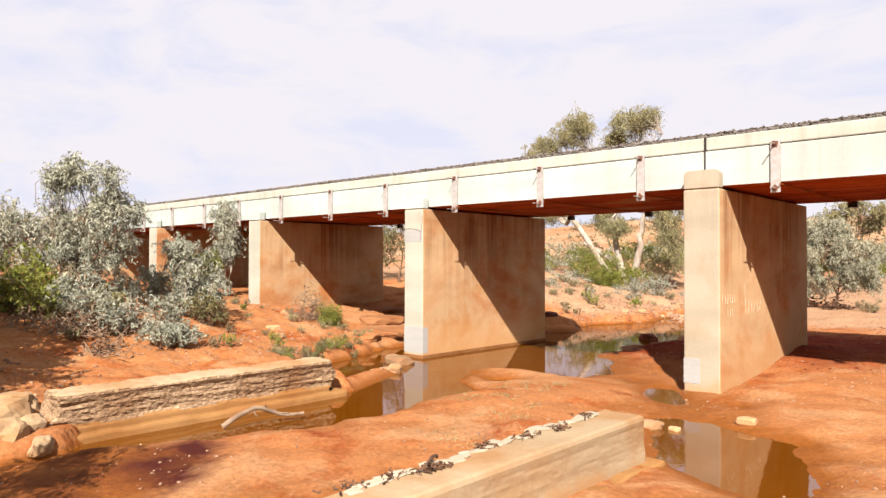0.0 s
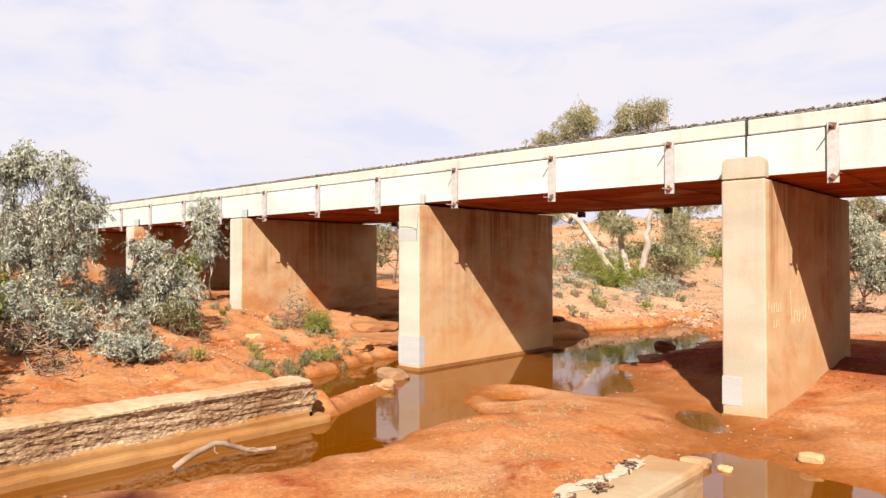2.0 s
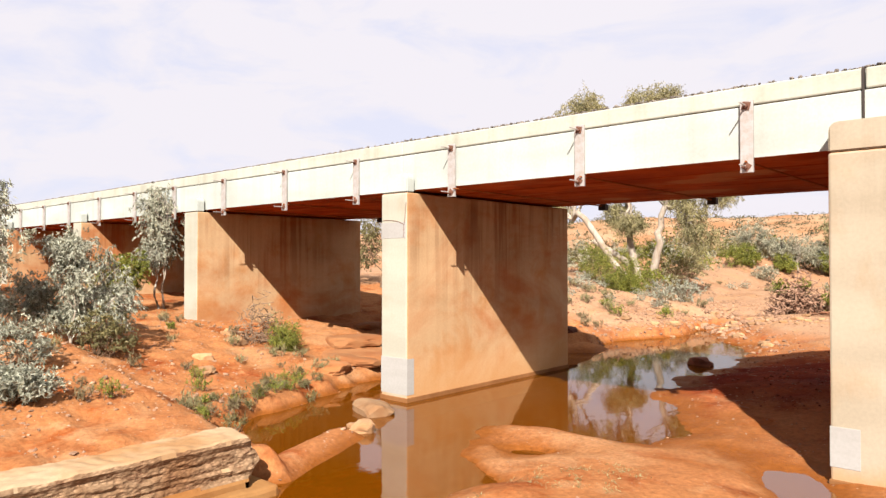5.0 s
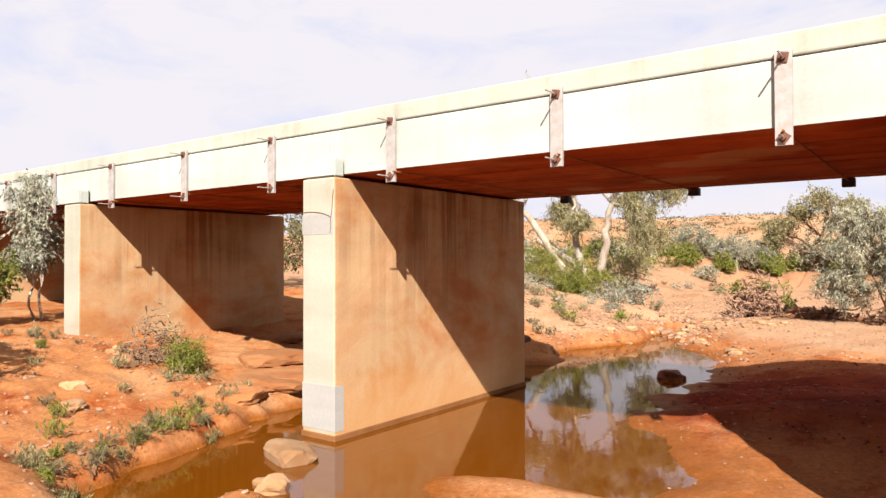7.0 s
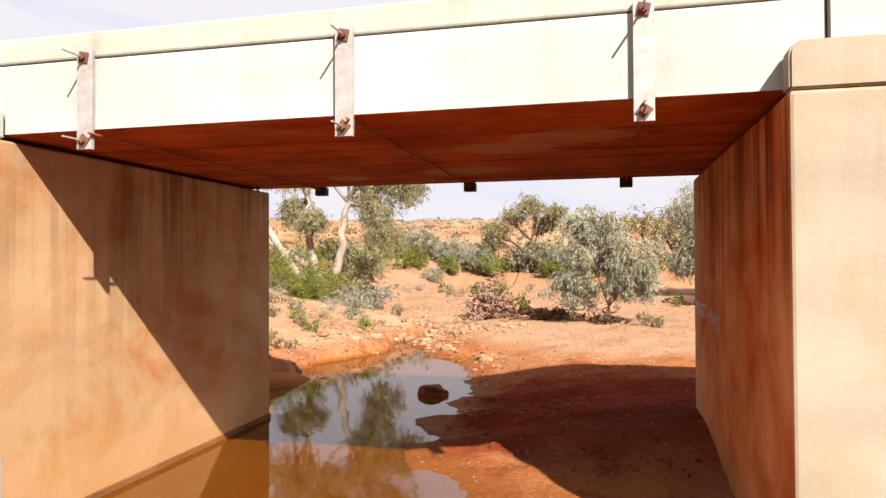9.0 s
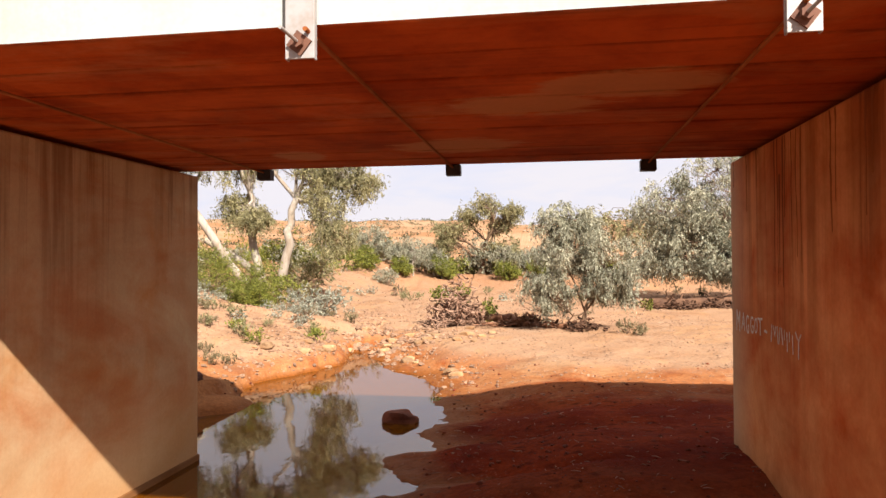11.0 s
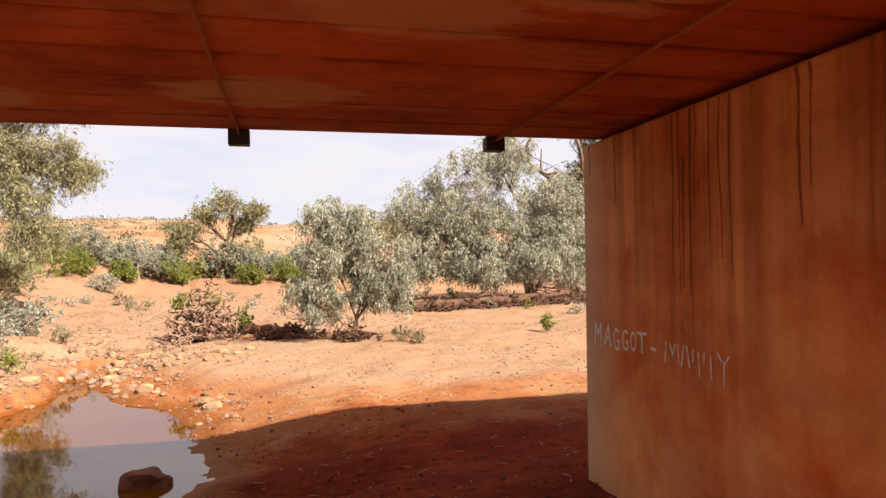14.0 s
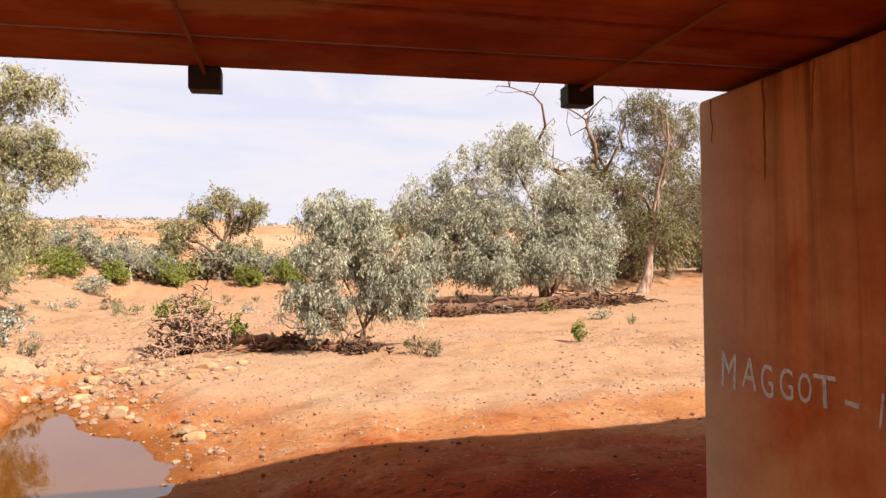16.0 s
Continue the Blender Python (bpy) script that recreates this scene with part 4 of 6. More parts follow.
for k in range(FIRST, LAST):
    for off, shift in ((1.075, -0.10), (3.80, -0.05), (6.378, 0.0)):
        x = SPAN * k + off
        if first_clamp is None:
            first_clamp = clamp()
            first_clamp.location = (x + shift, FACE, SOFFIT_Z)
        else:
            copy_thing(first_clamp, Matrix.Translation((x + shift, FACE, SOFFIT_Z)))
        copy_thing(first_clamp, Matrix.Translation((x, BACK, SOFFIT_Z + 0.09)) @ Matrix.Rotation(math.pi, 4, "Z"))
        for nm, me in (("tie_rod", TIE), ("end_block", BLOCK)):
            o = new(nm, me)
            o.parent = bridge
            o.location = (x, 0, SOFFIT_Z)

# ballast, sleepers and rails on the deck
xs, ys = np.arange(X0, X1, 0.35), np.linspace(FACE + 0.20, BACK - 0.20, 22)
bx, by = np.meshgrid(xs, ys, indexing="ij")
bz = 5.10 + 0.385 * step((by - FACE - 0.2) / 1.1) * step((BACK - 0.2 - by) / 1.1) + 0.02 * fbm(bx, by, 0.3, 3, 2)
i2, j2 = np.meshgrid(np.arange(len(xs) - 1), np.arange(len(ys) - 1), indexing="ij")
bf = np.stack([i2 * len(ys) + j2, (i2 + 1) * len(ys) + j2, (i2 + 1) * len(ys) + j2 + 1, i2 * len(ys) + j2 + 1], -1).reshape(-1, 4)
tagged(new("ballast_bed", array_mesh("ballast_bed", np.stack([bx, by, bz], -1).reshape(-1, 3), bf, BALLAST)), "grey-brown crushed stone ballast bed", "ballast", kind="stuff")


def stones(name, centres, sizes, mat, seed, label, category):
    """Many small angular stones as one mesh."""
    rng = np.random.default_rng(seed)
    t = (1 + 5 ** 0.5) / 2
    iv = np.array([(-1, t, 0), (1, t, 0), (-1, -t, 0), (1, -t, 0), (0, -1, t), (0, 1, t), (0, -1, -t), (0, 1, -t), (t, 0, -1), (t, 0, 1), (-t, 0, -1), (-t, 0, 1)]) / 1.9
    hull = np.array([(0, 11, 5), (0, 5, 1), (0, 1, 7), (0, 7, 10), (0, 10, 11), (1, 5, 9), (5, 11, 4), (11, 10, 2), (10, 7, 6), (7, 1, 8), (3, 9, 4), (3, 4, 2), (3, 2, 6), (3, 6, 8), (3, 8, 9), (4, 9, 5), (2, 4, 11), (6, 2, 10), (8, 6, 7), (9, 8, 1)])
    n = len(centres)
    v = iv[None] * rng.uniform(0.65, 1.15, (n, 12, 1)) * (np.asarray(sizes)[:, None, None] * rng.uniform(0.6, 1.3, (n, 1, 3)) * np.array([1, 1, 0.7]))
    a = rng.uniform(0, 6.28, n)
    c, s = np.cos(a)[:, None], np.sin(a)[:, None]
    v = np.stack([v[..., 0] * c - v[..., 1] * s, v[..., 0] * s + v[..., 1] * c, v[..., 2]], -1) + np.asarray(centres)[:, None, :]
    f = hull[None] + 12 * np.arange(n)[:, None, None]
    return tagged(new(name, array_mesh(name, v.reshape(-1, 3), f.reshape(-1, 3), mat)), label, category, kind="stuff")


rng = np.random.default_rng(8)
n = 5500
px = rng.uniform(-30, 12, n)
py = FACE + 0.28 + rng.uniform(0, 1.0, n) * 1.3
pz = 5.11 + 0.385 * step((py - FACE - 0.2) / 1.1) + rng.uniform(0, 0.03, n)
stones("ballast_stones", np.stack([px, py, pz], -1), rng.uniform(0.025, 0.05, n), BALLAST, 9, "loose crushed stone along the deck edge", "ballast")

bm = bmesh.new()
box(bm, -0.12, 0.12, -1.2, 1.2, 0, 0.16, 0.02)
SLEEPER = mesh_of("sleeper", bm, DARKWOOD)
for i in range(int((X1 - X0) / 0.68)):
    o = new("sleeper", SLEEPER)
    o.location = (X0 + 0.4 + 0.68 * i, 3.06, 5.38)
    tagged(o, "dark timber railway sleeper in ballast", "sleeper", "sleepers on the bridge")
for y in (3.06 - 0.56, 3.06 + 0.56):
    bm = bmesh.new()
    box(bm, X0, X1, y - 0.06, y + 0.06, 5.54, 5.56)
    box(bm, X0, X1, y - 0.012, y + 0.012, 5.56, 5.66)
    box(bm, X0, X1, y - 0.033, y + 0.033, 5.66, 5.695, 0.006)
    tagged(new("rail", mesh_of("rail", bm, RAIL)), "worn brown steel rail on timber sleepers", "rail", "rails on the bridge")


# ---- old pier stubs ----
def stub(x0, x1, y0, y1, top, seed, label, rough, mat):
    """Broken-off old pier: spalled block of coarse concrete on a wider footing."""
    root = thing("pier_stub", label, "pier stub", "old pier stubs", at=((x0 + x1) / 2, (y0 + y1) / 2, 0))
    hx, hy = (x1 - x0) / 2, (y1 - y0) / 2
    bm = bmesh.new()
    box(bm, -hx, hx, -hy, hy, -0.3, top, 0.055, 2)
    bmesh.ops.subdivide_edges(bm, edges=[e for e in bm.edges if abs(e.verts[0].co.y - e.verts[1].co.y) > 1], cuts=150)
    bmesh.ops.subdivide_edges(bm, edges=[e for e in bm.edges if abs(e.verts[0].co.z - e.verts[1].co.z) > 0.5], cuts=26)
    bmesh.ops.subdivide_edges(bm, edges=[e for e in bm.edges if abs(e.verts[0].co.x - e.verts[1].co.x) > 0.3], cuts=12)
    for v in bm.verts:
        q = v.co + Vector((seed, 0, 0))
        lay = noise.noise(Vector((q.x, q.y * 0.8, q.z * 11)))
        d = 0.035 * lay + 0.03 * noise.noise(Vector((q.x * 3, q.y * 2.2, q.z * 19))) + 0.022 * noise.noise(Vector((q.x * 5, q.y * 11, q.z * 27)))
        mid = min(1.0, max(0.0, (v.co.z - 0.20) / 0.06)) * min(1.0, max(0.0, (top - 0.05 - v.co.z) / 0.08))
        if abs(v.co.x) > hx - 0.05:
            v.co.x += math.copysign(1, v.co.x) * rough * mid * (d - 0.035)
        if v.co.z > top - 0.02:
            v.co.z += rough * (0.022 * noise.noise(q * 2.2) + 0.018 * noise.noise(q * 9)) - 0.02 * max(0.0, noise.noise(q * 1.3))
        if abs(v.co.y) > hy - 0.08:
            v.co.y += rough * (0.25 * noise.noise(q * 3) + 0.05 * noise.noise(q * 11))
    body = part("body", bm, STUB, root)
    if mat is not STUB:
        body.data.materials.append(mat)
        body.data.materials.append(FOOTING)
        for p in body.data.polygons:
            if abs(p.normal.z) < 0.8:
                p.material_index = 1 if 0.24 + 0.03 * math.sin(p.center.y * 5) < p.center.z < top - 0.03 else 2 if p.center.z < 0.3 else 0
    bm = bmesh.new()
    box(bm, -hx - 0.12, hx + 0.17, -hy - 0.1, hy + 0.22, -0.4, 0.13, 0.05, 2)
    bmesh.ops.subdivide_edges(bm, edges=[e for e in bm.edges if abs(e.verts[0].co.y - e.verts[1].co.y) > 1], cuts=50)
    for v in bm.verts:
        v.co += Vector((0.025 * noise.noise(v.co * 2.1), 0, 0.03 * noise.noise(v.co * 2.6)))
    part("footing", bm, FOOTING, root, "mud-stained concrete footing ledge")
    return root


stub(1.72, 2.42, -10.1, -4.98, 0.72, 3.0, "broken old concrete pier with coarse grooved side", 1.0, RUBBLE)
stub(8.62, 9.23, -12.6, -5.33, 0.72, 9.0, "low pale concrete stub of an old pier", 0.18, STUB)


def on(x, y, dz=0.0):
    return (x, y, z_at(x, y) + dz)


# ---- pier repairs and writing ----
def plate(parent, name, x0, x1, y0, y1, z0, z1, mat, label):
    bm = bmesh.new()
    box(bm, x0, x1, y0, y1, z0, z1, 0.003)
    return part(name, bm, mat, parent, label)


plate(bridge, "repair_patch", -THICK, 0.004, -0.005, 0.03, 0.14, 0.86, REPAIR, "grey mortar patch at the pier's foot")
plate(bridge, "repair_patch", -0.02, 0.005, -0.0045, 0.20, 0.14, 0.85, REPAIR, "grey mortar patch at the pier's foot")
plate(bridge, "repair_patch", SPAN - THICK - 0.004, SPAN - THICK + 0.33, -0.005, 0.03, 0.24, 0.74, REPAIR, "grey mortar patch at the pier's foot")
plate(bridge, "repair_patch", -THICK, -0.03, -0.004, 0.03, 3.24, 3.56, REPAIR, "grey mortar band on a cracked pier")
pile = Pile()
rng = np.random.default_rng(77)
for a, b in (((-0.70, -0.006, 3.60), (-0.08, -0.006, 3.50)), ((-0.08, -0.006, 3.50), (-0.10, -0.006, 3.26)), ((-0.08, -0.006, 3.50), (-0.02, -0.006, 3.95))):
    pts = bent(rng, a, b, 0.03, 9)
    pts[:, 1] = -0.004
    v, f = tube(pts, np.full(9, 0.007), 4)
    pile.add(v, f)
o = new("crack", pile.mesh("crack", RUST))
o.parent = bridge

# run-off streaks below the deck on the pier's inner side
rng = np.random.default_rng(78)
for y, z0, z1, wd in ((4.18, 4.12, 2.75, 0.022), (4.08, 4.12, 2.62, 0.018), (4.02, 3.75, 2.66, 0.03), (3.90, 4.12, 2.60, 0.035), (3.84, 4.12, 3.3, 0.02), (3.66, 4.12, 3.0, 0.02), (3.52, 4.12, 2.9, 0.018), (3.40, 4.12, 2.75, 0.022), (5.22, 4.12, 3.45, 0.022), (4.75, 4.12, 3.7, 0.012),
                      (2.72, 4.12, 3.1, 0.03), (2.60, 4.12, 3.35, 0.02), (2.05, 4.12, 3.2, 0.024), (1.92, 4.12, 3.5, 0.03), (1.30, 4.12, 3.3, 0.022), (5.80, 4.12, 3.8, 0.014)):
    n = 12
    zz = np.linspace(z0, z1, n)
    yy = y + np.cumsum(rng.normal(0, 0.005, n))
    w2 = wd * 1.2 * np.linspace(1.0, 0.35, n) * rng.uniform(0.6, 1.3, n) / 2
    xs = SPAN - THICK - 0.0025
    vv = np.concatenate([np.stack([np.full(n, xs), yy - w2, zz], -1), np.stack([np.full(n, xs), yy + w2, zz], -1), np.stack([np.full(n, xs + 0.004), yy - w2, zz], -1), np.stack([np.full(n, xs + 0.004), yy + w2, zz], -1)])
    ff = np.array([(i, i + 1, n + i + 1, n + i) for i in range(n - 1)] + [(i, 2 * n + i, 2 * n + i + 1, i + 1) for i in range(n - 1)] + [(n + i, n + i + 1, 3 * n + i + 1, 3 * n + i) for i in range(n - 1)])
    o = new("run_off_streak", array_mesh("run_off_streak", vv, ff, STREAK))
    o.parent = bridge

# chalked word on the pier, drooping to the right
FONT_X = SPAN - THICK - 0.003
letters = thing("graffiti_lettering", "white chalk lettering on the concrete pier", "graffiti", at=(FONT_X, 5.7, 2.0))
for ch, y, z, tall, wide, tilt in (("M", 5.75, 2.00, 0.26, 0.21, -3), ("A", 5.50, 2.03, 0.22, 0.16, -4), ("G", 5.30, 2.00, 0.22, 0.14, 3), ("G", 5.12, 2.02, 0.20, 0.14, 2), ("O", 4.96, 2.04, 0.18, 0.12, -3), ("T", 4.82, 2.03, 0.20, 0.18, 2), ("-", 4.60, 2.03, 0.22, 0.15, -3)):
    cu = bpy.data.curves.new("letter", "FONT")
    cu.body, cu.size, cu.extrude, cu.offset = ch, tall / 0.70, 0.0015, 0.0
    cu.materials.append(PAINT)
    o = new("letter", cu)
    o.parent = letters
    advance = {"M": 0.83, "A": 0.69, "G": 0.74, "O": 0.80, "T": 0.60, "-": 0.37}[ch] * tall / 0.70
    o.matrix_basis = Matrix.Translation((0, y - 5.7, z - 2.0)) @ Matrix(((0, 0, -1, 0), (-1, 0, 0, 0), (0, 1, 0, 0), (0, 0, 0, 1))) @ Matrix.Rotation(radians(tilt), 4, "Z") @ Matrix.Diagonal((wide / advance, 1, 1, 1))


def bars(label, x, spans, paint=PAINT):
    """Unreadable or private chalk writing: plain upright and slanting bars on a pier's side."""
    root = thing("graffiti_bars", label, "graffiti", at=(x, spans[0][0], spans[0][1]))
    for y, z, ln, tilt in spans:
        bm = bmesh.new()
        bmesh.ops.create_cube(bm, size=1, matrix=Matrix.Translation((0, y - spans[0][0], z - spans[0][1])) @ Matrix.Rotation(radians(tilt), 4, "X") @ Matrix.Diagonal((0.004, 0.014, ln, 1)))
        part("bar", bm, paint, root)


bars("white chalk strokes on the concrete pier", FONT_X, [(4.33, 2.10, 0.19, 8), (4.24, 2.13, 0.12, -25), (4.20, 2.13, 0.12, 22), (4.13, 2.10, 0.18, -6), (4.07, 2.10, 0.19, 14), (3.99, 2.10, 0.18, -14), (3.92, 2.12, 0.10, 4), (3.84, 2.06, 0.19, -3), (3.77, 2.12, 0.10, 5), (3.68, 2.05, 0.19, -3), (3.57, 2.15, 0.09, -40), (3.48, 2.14, 0.09, 38), (3.52, 2.03, 0.19, 2)])
bars("pale painted strokes on the sunlit pier side", SPAN + 0.002, [(1.40, 1.92, 0.62, 8), (1.60, 1.72, 0.26, -15), (1.78, 1.72, 0.24, 12), (1.93, 1.70, 0.24, -10), (2.15, 1.72, 0.26, 10), (2.32, 1.74, 0.22, -18),
     (0.14, 1.96, 0.24, 0), (0.30, 1.93, 0.17, 12), (0.42, 1.93, 0.17, -12), (0.56, 1.93, 0.17, 8), (0.68, 1.93, 0.16, -8), (0.80, 1.94, 0.18, 6), (0.42, 1.66, 0.13, 5), (0.56, 1.66, 0.13, -8), (0.68, 1.66, 0.13, 8)], FADED)


# ---- rocks ----
def rock(x, y, sx, sy, sz, seed, mat=ROCK, label="flat ochre sandstone rock on the mud", lift=0.25, turn=0.0):
    o = new("rock", mesh_of("rock", rock_bm(seed, sx, sy, sz, 0.34), mat))
    o.location = (x, y, max(z_at(x, y), -0.03) + sz * lift)
    o.rotation_euler = (0, 0, radians(turn))
    return tagged(o, label, "rock", "rocks by the water")


rock(0.06, -0.95, 0.56, 0.34, 0.17, 1, turn=-20, lift=0.5)
rock(1.05, -2.1, 0.23, 0.18, 0.13, 2, turn=30, lift=0.75)
rock(0.72, -1.95, 0.16, 0.13, 0.09, 3)
rock(2.42, 8.75, 0.36, 0.26, 0.19, 4, DARK_ROCK, "dark red rock standing in the pool", 0.3)
rock(8.22, -3.1, 0.26, 0.15, 0.11, 5, turn=40)
rock(8.55, -3.0, 0.12, 0.10, 0.07, 6)
rock(9.35, -2.05, 0.17, 0.13, 0.09, 7)
rock(-5.55, -0.45, 0.34, 0.20, 0.13, 8, turn=10)
rock(-6.35, -0.15, 0.17, 0.16, 0.13, 9)
rock(-6.9, 0.2, 0.09, 0.08, 0.06, 10)
rock(-4.4, -1.9, 0.24, 0.2, 0.12, 11)
rock(-3.4, -2.4, 0.30, 0.22, 0.10, 12)
for i, (x, y, s) in enumerate(((1.95, -10.55, 0.42), (2.5, -10.75, 0.30), (1.5, -10.35, 0.36), (2.35, -10.35, 0.24), (2.9, -10.4, 0.2), (1.1, -10.9, 0.34), (2.0, -11.1, 0.25))):
    rock(x, y, s, s * 0.8, s * 0.7, 20 + i, STUB, "broken grey-brown concrete block at the old pier's end", 0.1, 37 * i)
for i, (x, y, sx, sy, sz) in enumerate(((-3.15, 1.3, 0.9, 0.6, 0.20), (-2.95, 0.2, 0.7, 0.5, 0.16), (-3.5, 2.0, 1.2, 0.8, 0.18), (-4.5, 2.6, 0.9, 0.6, 0.2), (-6.1, 4.5, 0.7, 0.45, 0.2))):
    rock(x, y, sx, sy, sz, 40 + i, SHELF, "low orange rock shelf at the bank", 0.0, 25 * i)
for i, (x, y, s) in enumerate(((-2.3, 9.6, 0.36),)):
    rock(x, y, s * 1.3, s, s * 0.55, 60 + i, DARK_ROCK, "dark red rock at the pool's edge", 0.2, 40 * i)
rng = np.random.default_rng(31)
for i in range(46):
    x, y = rng.uniform(-2.6, 3.4), rng.uniform(12.5, 19.5)
    if z_at(x, y) < -0.03:
        continue
    s = rng.uniform(0.07, 0.20)
    rock(x, y, s * 1.3, s, s * 0.6, 100 + i, ROCK, "pale stone on the far shore", 0.2, 50 * i)

# loose pebbles and chips
rng = np.random.default_rng(32)


def scatter(n, xr, yr, lo, hi, seed, patch, low=-0.02, label="loose pebbles on red earth", mat=PEBBLE):
    x, y = rng.uniform(*xr, n), rng.uniform(*yr, n)
    z = height(x, y)
    keep = (z > low) & (fbm(x, y, patch, seed, 3) > rng.uniform(-0.5, 0.6, n))
    x, y, z = x[keep], y[keep], z[keep]
    s = lo + (hi - lo) * rng.uniform(0, 1, len(x)) ** 3
    stones("pebbles", np.stack([x, y, z + s * 0.1], -1), s, mat, seed, label, "pebbles")


scatter(6500, (-9, 14), (-12, 4), 0.007, 0.032, 201, 2.0)
scatter(6500, (-9.5, 1.7), (-10.5, 3), 0.012, 0.06, 207, 1.6, 0.05, "loose clods and stones on the red bank")
scatter(4500, (-4, 12), (3, 13), 0.008, 0.045, 202, 1.5, label="small red mud clods and stones, darkened for shade", mat=CLOD)
scatter(900, (-4, 12), (3, 13), 0.006, 0.025, 211, 1.5)
scatter(7500, (-5, 14), (11, 24), 0.010, 0.05, 203, 2.0, label="pale pebbles on the dry creek bed")
scatter(4000, (-12, 30), (22, 48), 0.02, 0.08, 204, 4.0, label="stones on the dry creek flat")
scatter(6000, (-10, -1.0), (10.5, 25), 0.015, 0.10, 206, 1.8, 0.02, "broken stones on the far bank")
scatter(1500, (-3.5, 3.5), (12, 19), 0.03, 0.11, 205, 1.5, 0.0, "pale stones along the far shore")


scatter(4500, (3, 14), (12, 22), 0.010, 0.045, 208, 1.2, 0.05, "pale pebbles on the sand bar")
scatter(900, (-1.6, 2.6), (16.5, 20.5), 0.04, 0.16, 209, 1.2, 0.05, "pale rubble below the driftwood heap")
scatter(5000, (-9, 9), (20, 32), 0.02, 0.07, 210, 2.0, 0.05, "pale stones on the dry creek flat")
rng_l = np.random.default_rng(215)
lx, ly = rng_l.uniform(2.0, 12.0, 1500), rng_l.uniform(1.0, 12.5, 1500)
lz = height(lx, ly)
lk = lz > 0.04
v, f = leaves(rng_l, np.stack([lx, ly, lz + 0.006], -1)[lk], 1, (0, 0, 0), 0.07, 0.022, 0.0)
v[:, 2] = np.repeat(lz[lk] + 0.008, 4)
tagged(new("leaf_litter", array_mesh("leaf_litter", v, f, DARKWOOD)), "dry leaf litter scattered on red earth", "litter", kind="stuff")

# pale twigs and bark scraps on the shaded mud
lx, ly = rng_l.uniform(2.4, 9.6, 420), rng_l.uniform(3.0, 12.0, 420)
lz = height(lx, ly)
pile = Pile()
for cx, cy, cz in zip(lx, ly, lz):
    if cz > 0.05:
        a, ln = rng_l.uniform(0, 6.3), rng_l.uniform(0.02, 0.07) * (2.2 if rng_l.random() < 0.08 else 1.0)
        d = np.array([math.cos(a), math.sin(a), 0.0]) * ln
        c = np.array([cx, cy, cz + 0.012])
        v, f = tube([c - d, c + (0, 0, 0.006), c + d], (0.004, 0.006, 0.003), 4)
        pile.add(v, f)
tagged(new("twig_litter", pile.mesh("twig_litter", PALEWOOD)), "pale twigs and bark scraps on red mud", "litter", kind="stuff")

# ---- dead wood ----
def brush(name, base, sx, sy, sz, count, label, seed, mat=DEADWOOD, thick=0.018, category="driftwood", flat=0.35):
    """A tangle of dead branches, one tube a branch."""
    rng = np.random.default_rng(seed)
    root = thing(name, label, category, at=base)
    pile = Pile()
    for _ in range(count):
        c = rng.normal(0, 0.42, 3) * (sx, sy, 0)
        c[2] = abs(rng.normal(0, 0.45)) * sz * max(0.2, 1 - (abs(c[0]) / sx + abs(c[1]) / sy) * 0.6)
        d = rng.normal(0, 1, 3) * (1, 1, flat)
        d /= np.linalg.norm(d)
        ln = rng.uniform(0.25, 0.75) * max(sx, sy) * 0.62
        a, b = c - d * ln / 2, c + d * ln / 2
        a[2], b[2] = max(a[2], 0.0), max(b[2], 0.0)
        r = thick * rng.uniform(0.4, 1.6)
        v, f = tube(bent(rng, a, b, 0.07, 5), np.linspace(r, r * 0.4, 5), 5)
        pile.add(v, f)
    o = tagged(new("branch", pile.mesh("branch", mat, True)), kind="stuff")
    o.parent = root
    return root


def log(a, b, r0, r1, label, seed, mat=DARKWOOD, twigs=6, sag=0.04):
    rng = np.random.default_rng(seed)
    root = thing("log", label, "log", at=a)
    a, b = np.zeros(3), np.asarray(b) - np.asarray(a)
    line = bent(rng, a, b, sag, 12)
    pile = Pile()
    v, f = tube(line, np.linspace(r0, r1, 12) * rng.uniform(0.93, 1.07, 12), 9)
    pile.add(v, f)
    for _ in range(twigs):
        o = line[rng.integers(2, 11)]
        e = o + rng.normal(0, 1, 3) * (0.5, 0.5, 0.35) * np.linalg.norm(b) * 0.25
        e[2] = max(e[2], 0.0)
        v, f = tube(bent(rng, o, e, 0.1, 5), np.linspace(r1 * 0.6, 0.006, 5), 5)
        pile.add(v, f)
    o = new("wood", pile.mesh("wood", mat, True))
    o.parent = root
    return root


brush("driftwood_pile", on(1.95, 19.9), 1.15, 0.85, 1.9, 900, "flood driftwood heap with green shoots on the flat", 51, PALEWOOD, 0.026, flat=0.75)
log(on(2.9, 20.0, 0.22), on(5.6, 18.35, 0.12), 0.15, 0.08, "brown fallen log beside the small gum", 52, REDWOOD, 12, sag=0.06)
brush("root_tangle", on(5.95, 17.9), 0.7, 0.5, 0.6, 90, "dark exposed roots and flood debris", 53, DARKWOOD, 0.03)
brush("root_tangle", on(4.3, 19.2), 1.4, 0.4, 0.55, 170, "red-brown roots and flood debris along the log", 54, REDWOOD, 0.03)
brush("driftwood_pile", on(-5.75, 0.35), 0.8, 0.6, 1.5, 260, "bleached stick heap against the bank", 55, DEADWOOD, 0.013, flat=0.9)
log((3.34, -7.95, 0.06), (3.64, -6.6, 0.11), 0.045, 0.028, "bare crooked stick lying at the water's edge", 56, DEADWOOD, 4, 0.06)
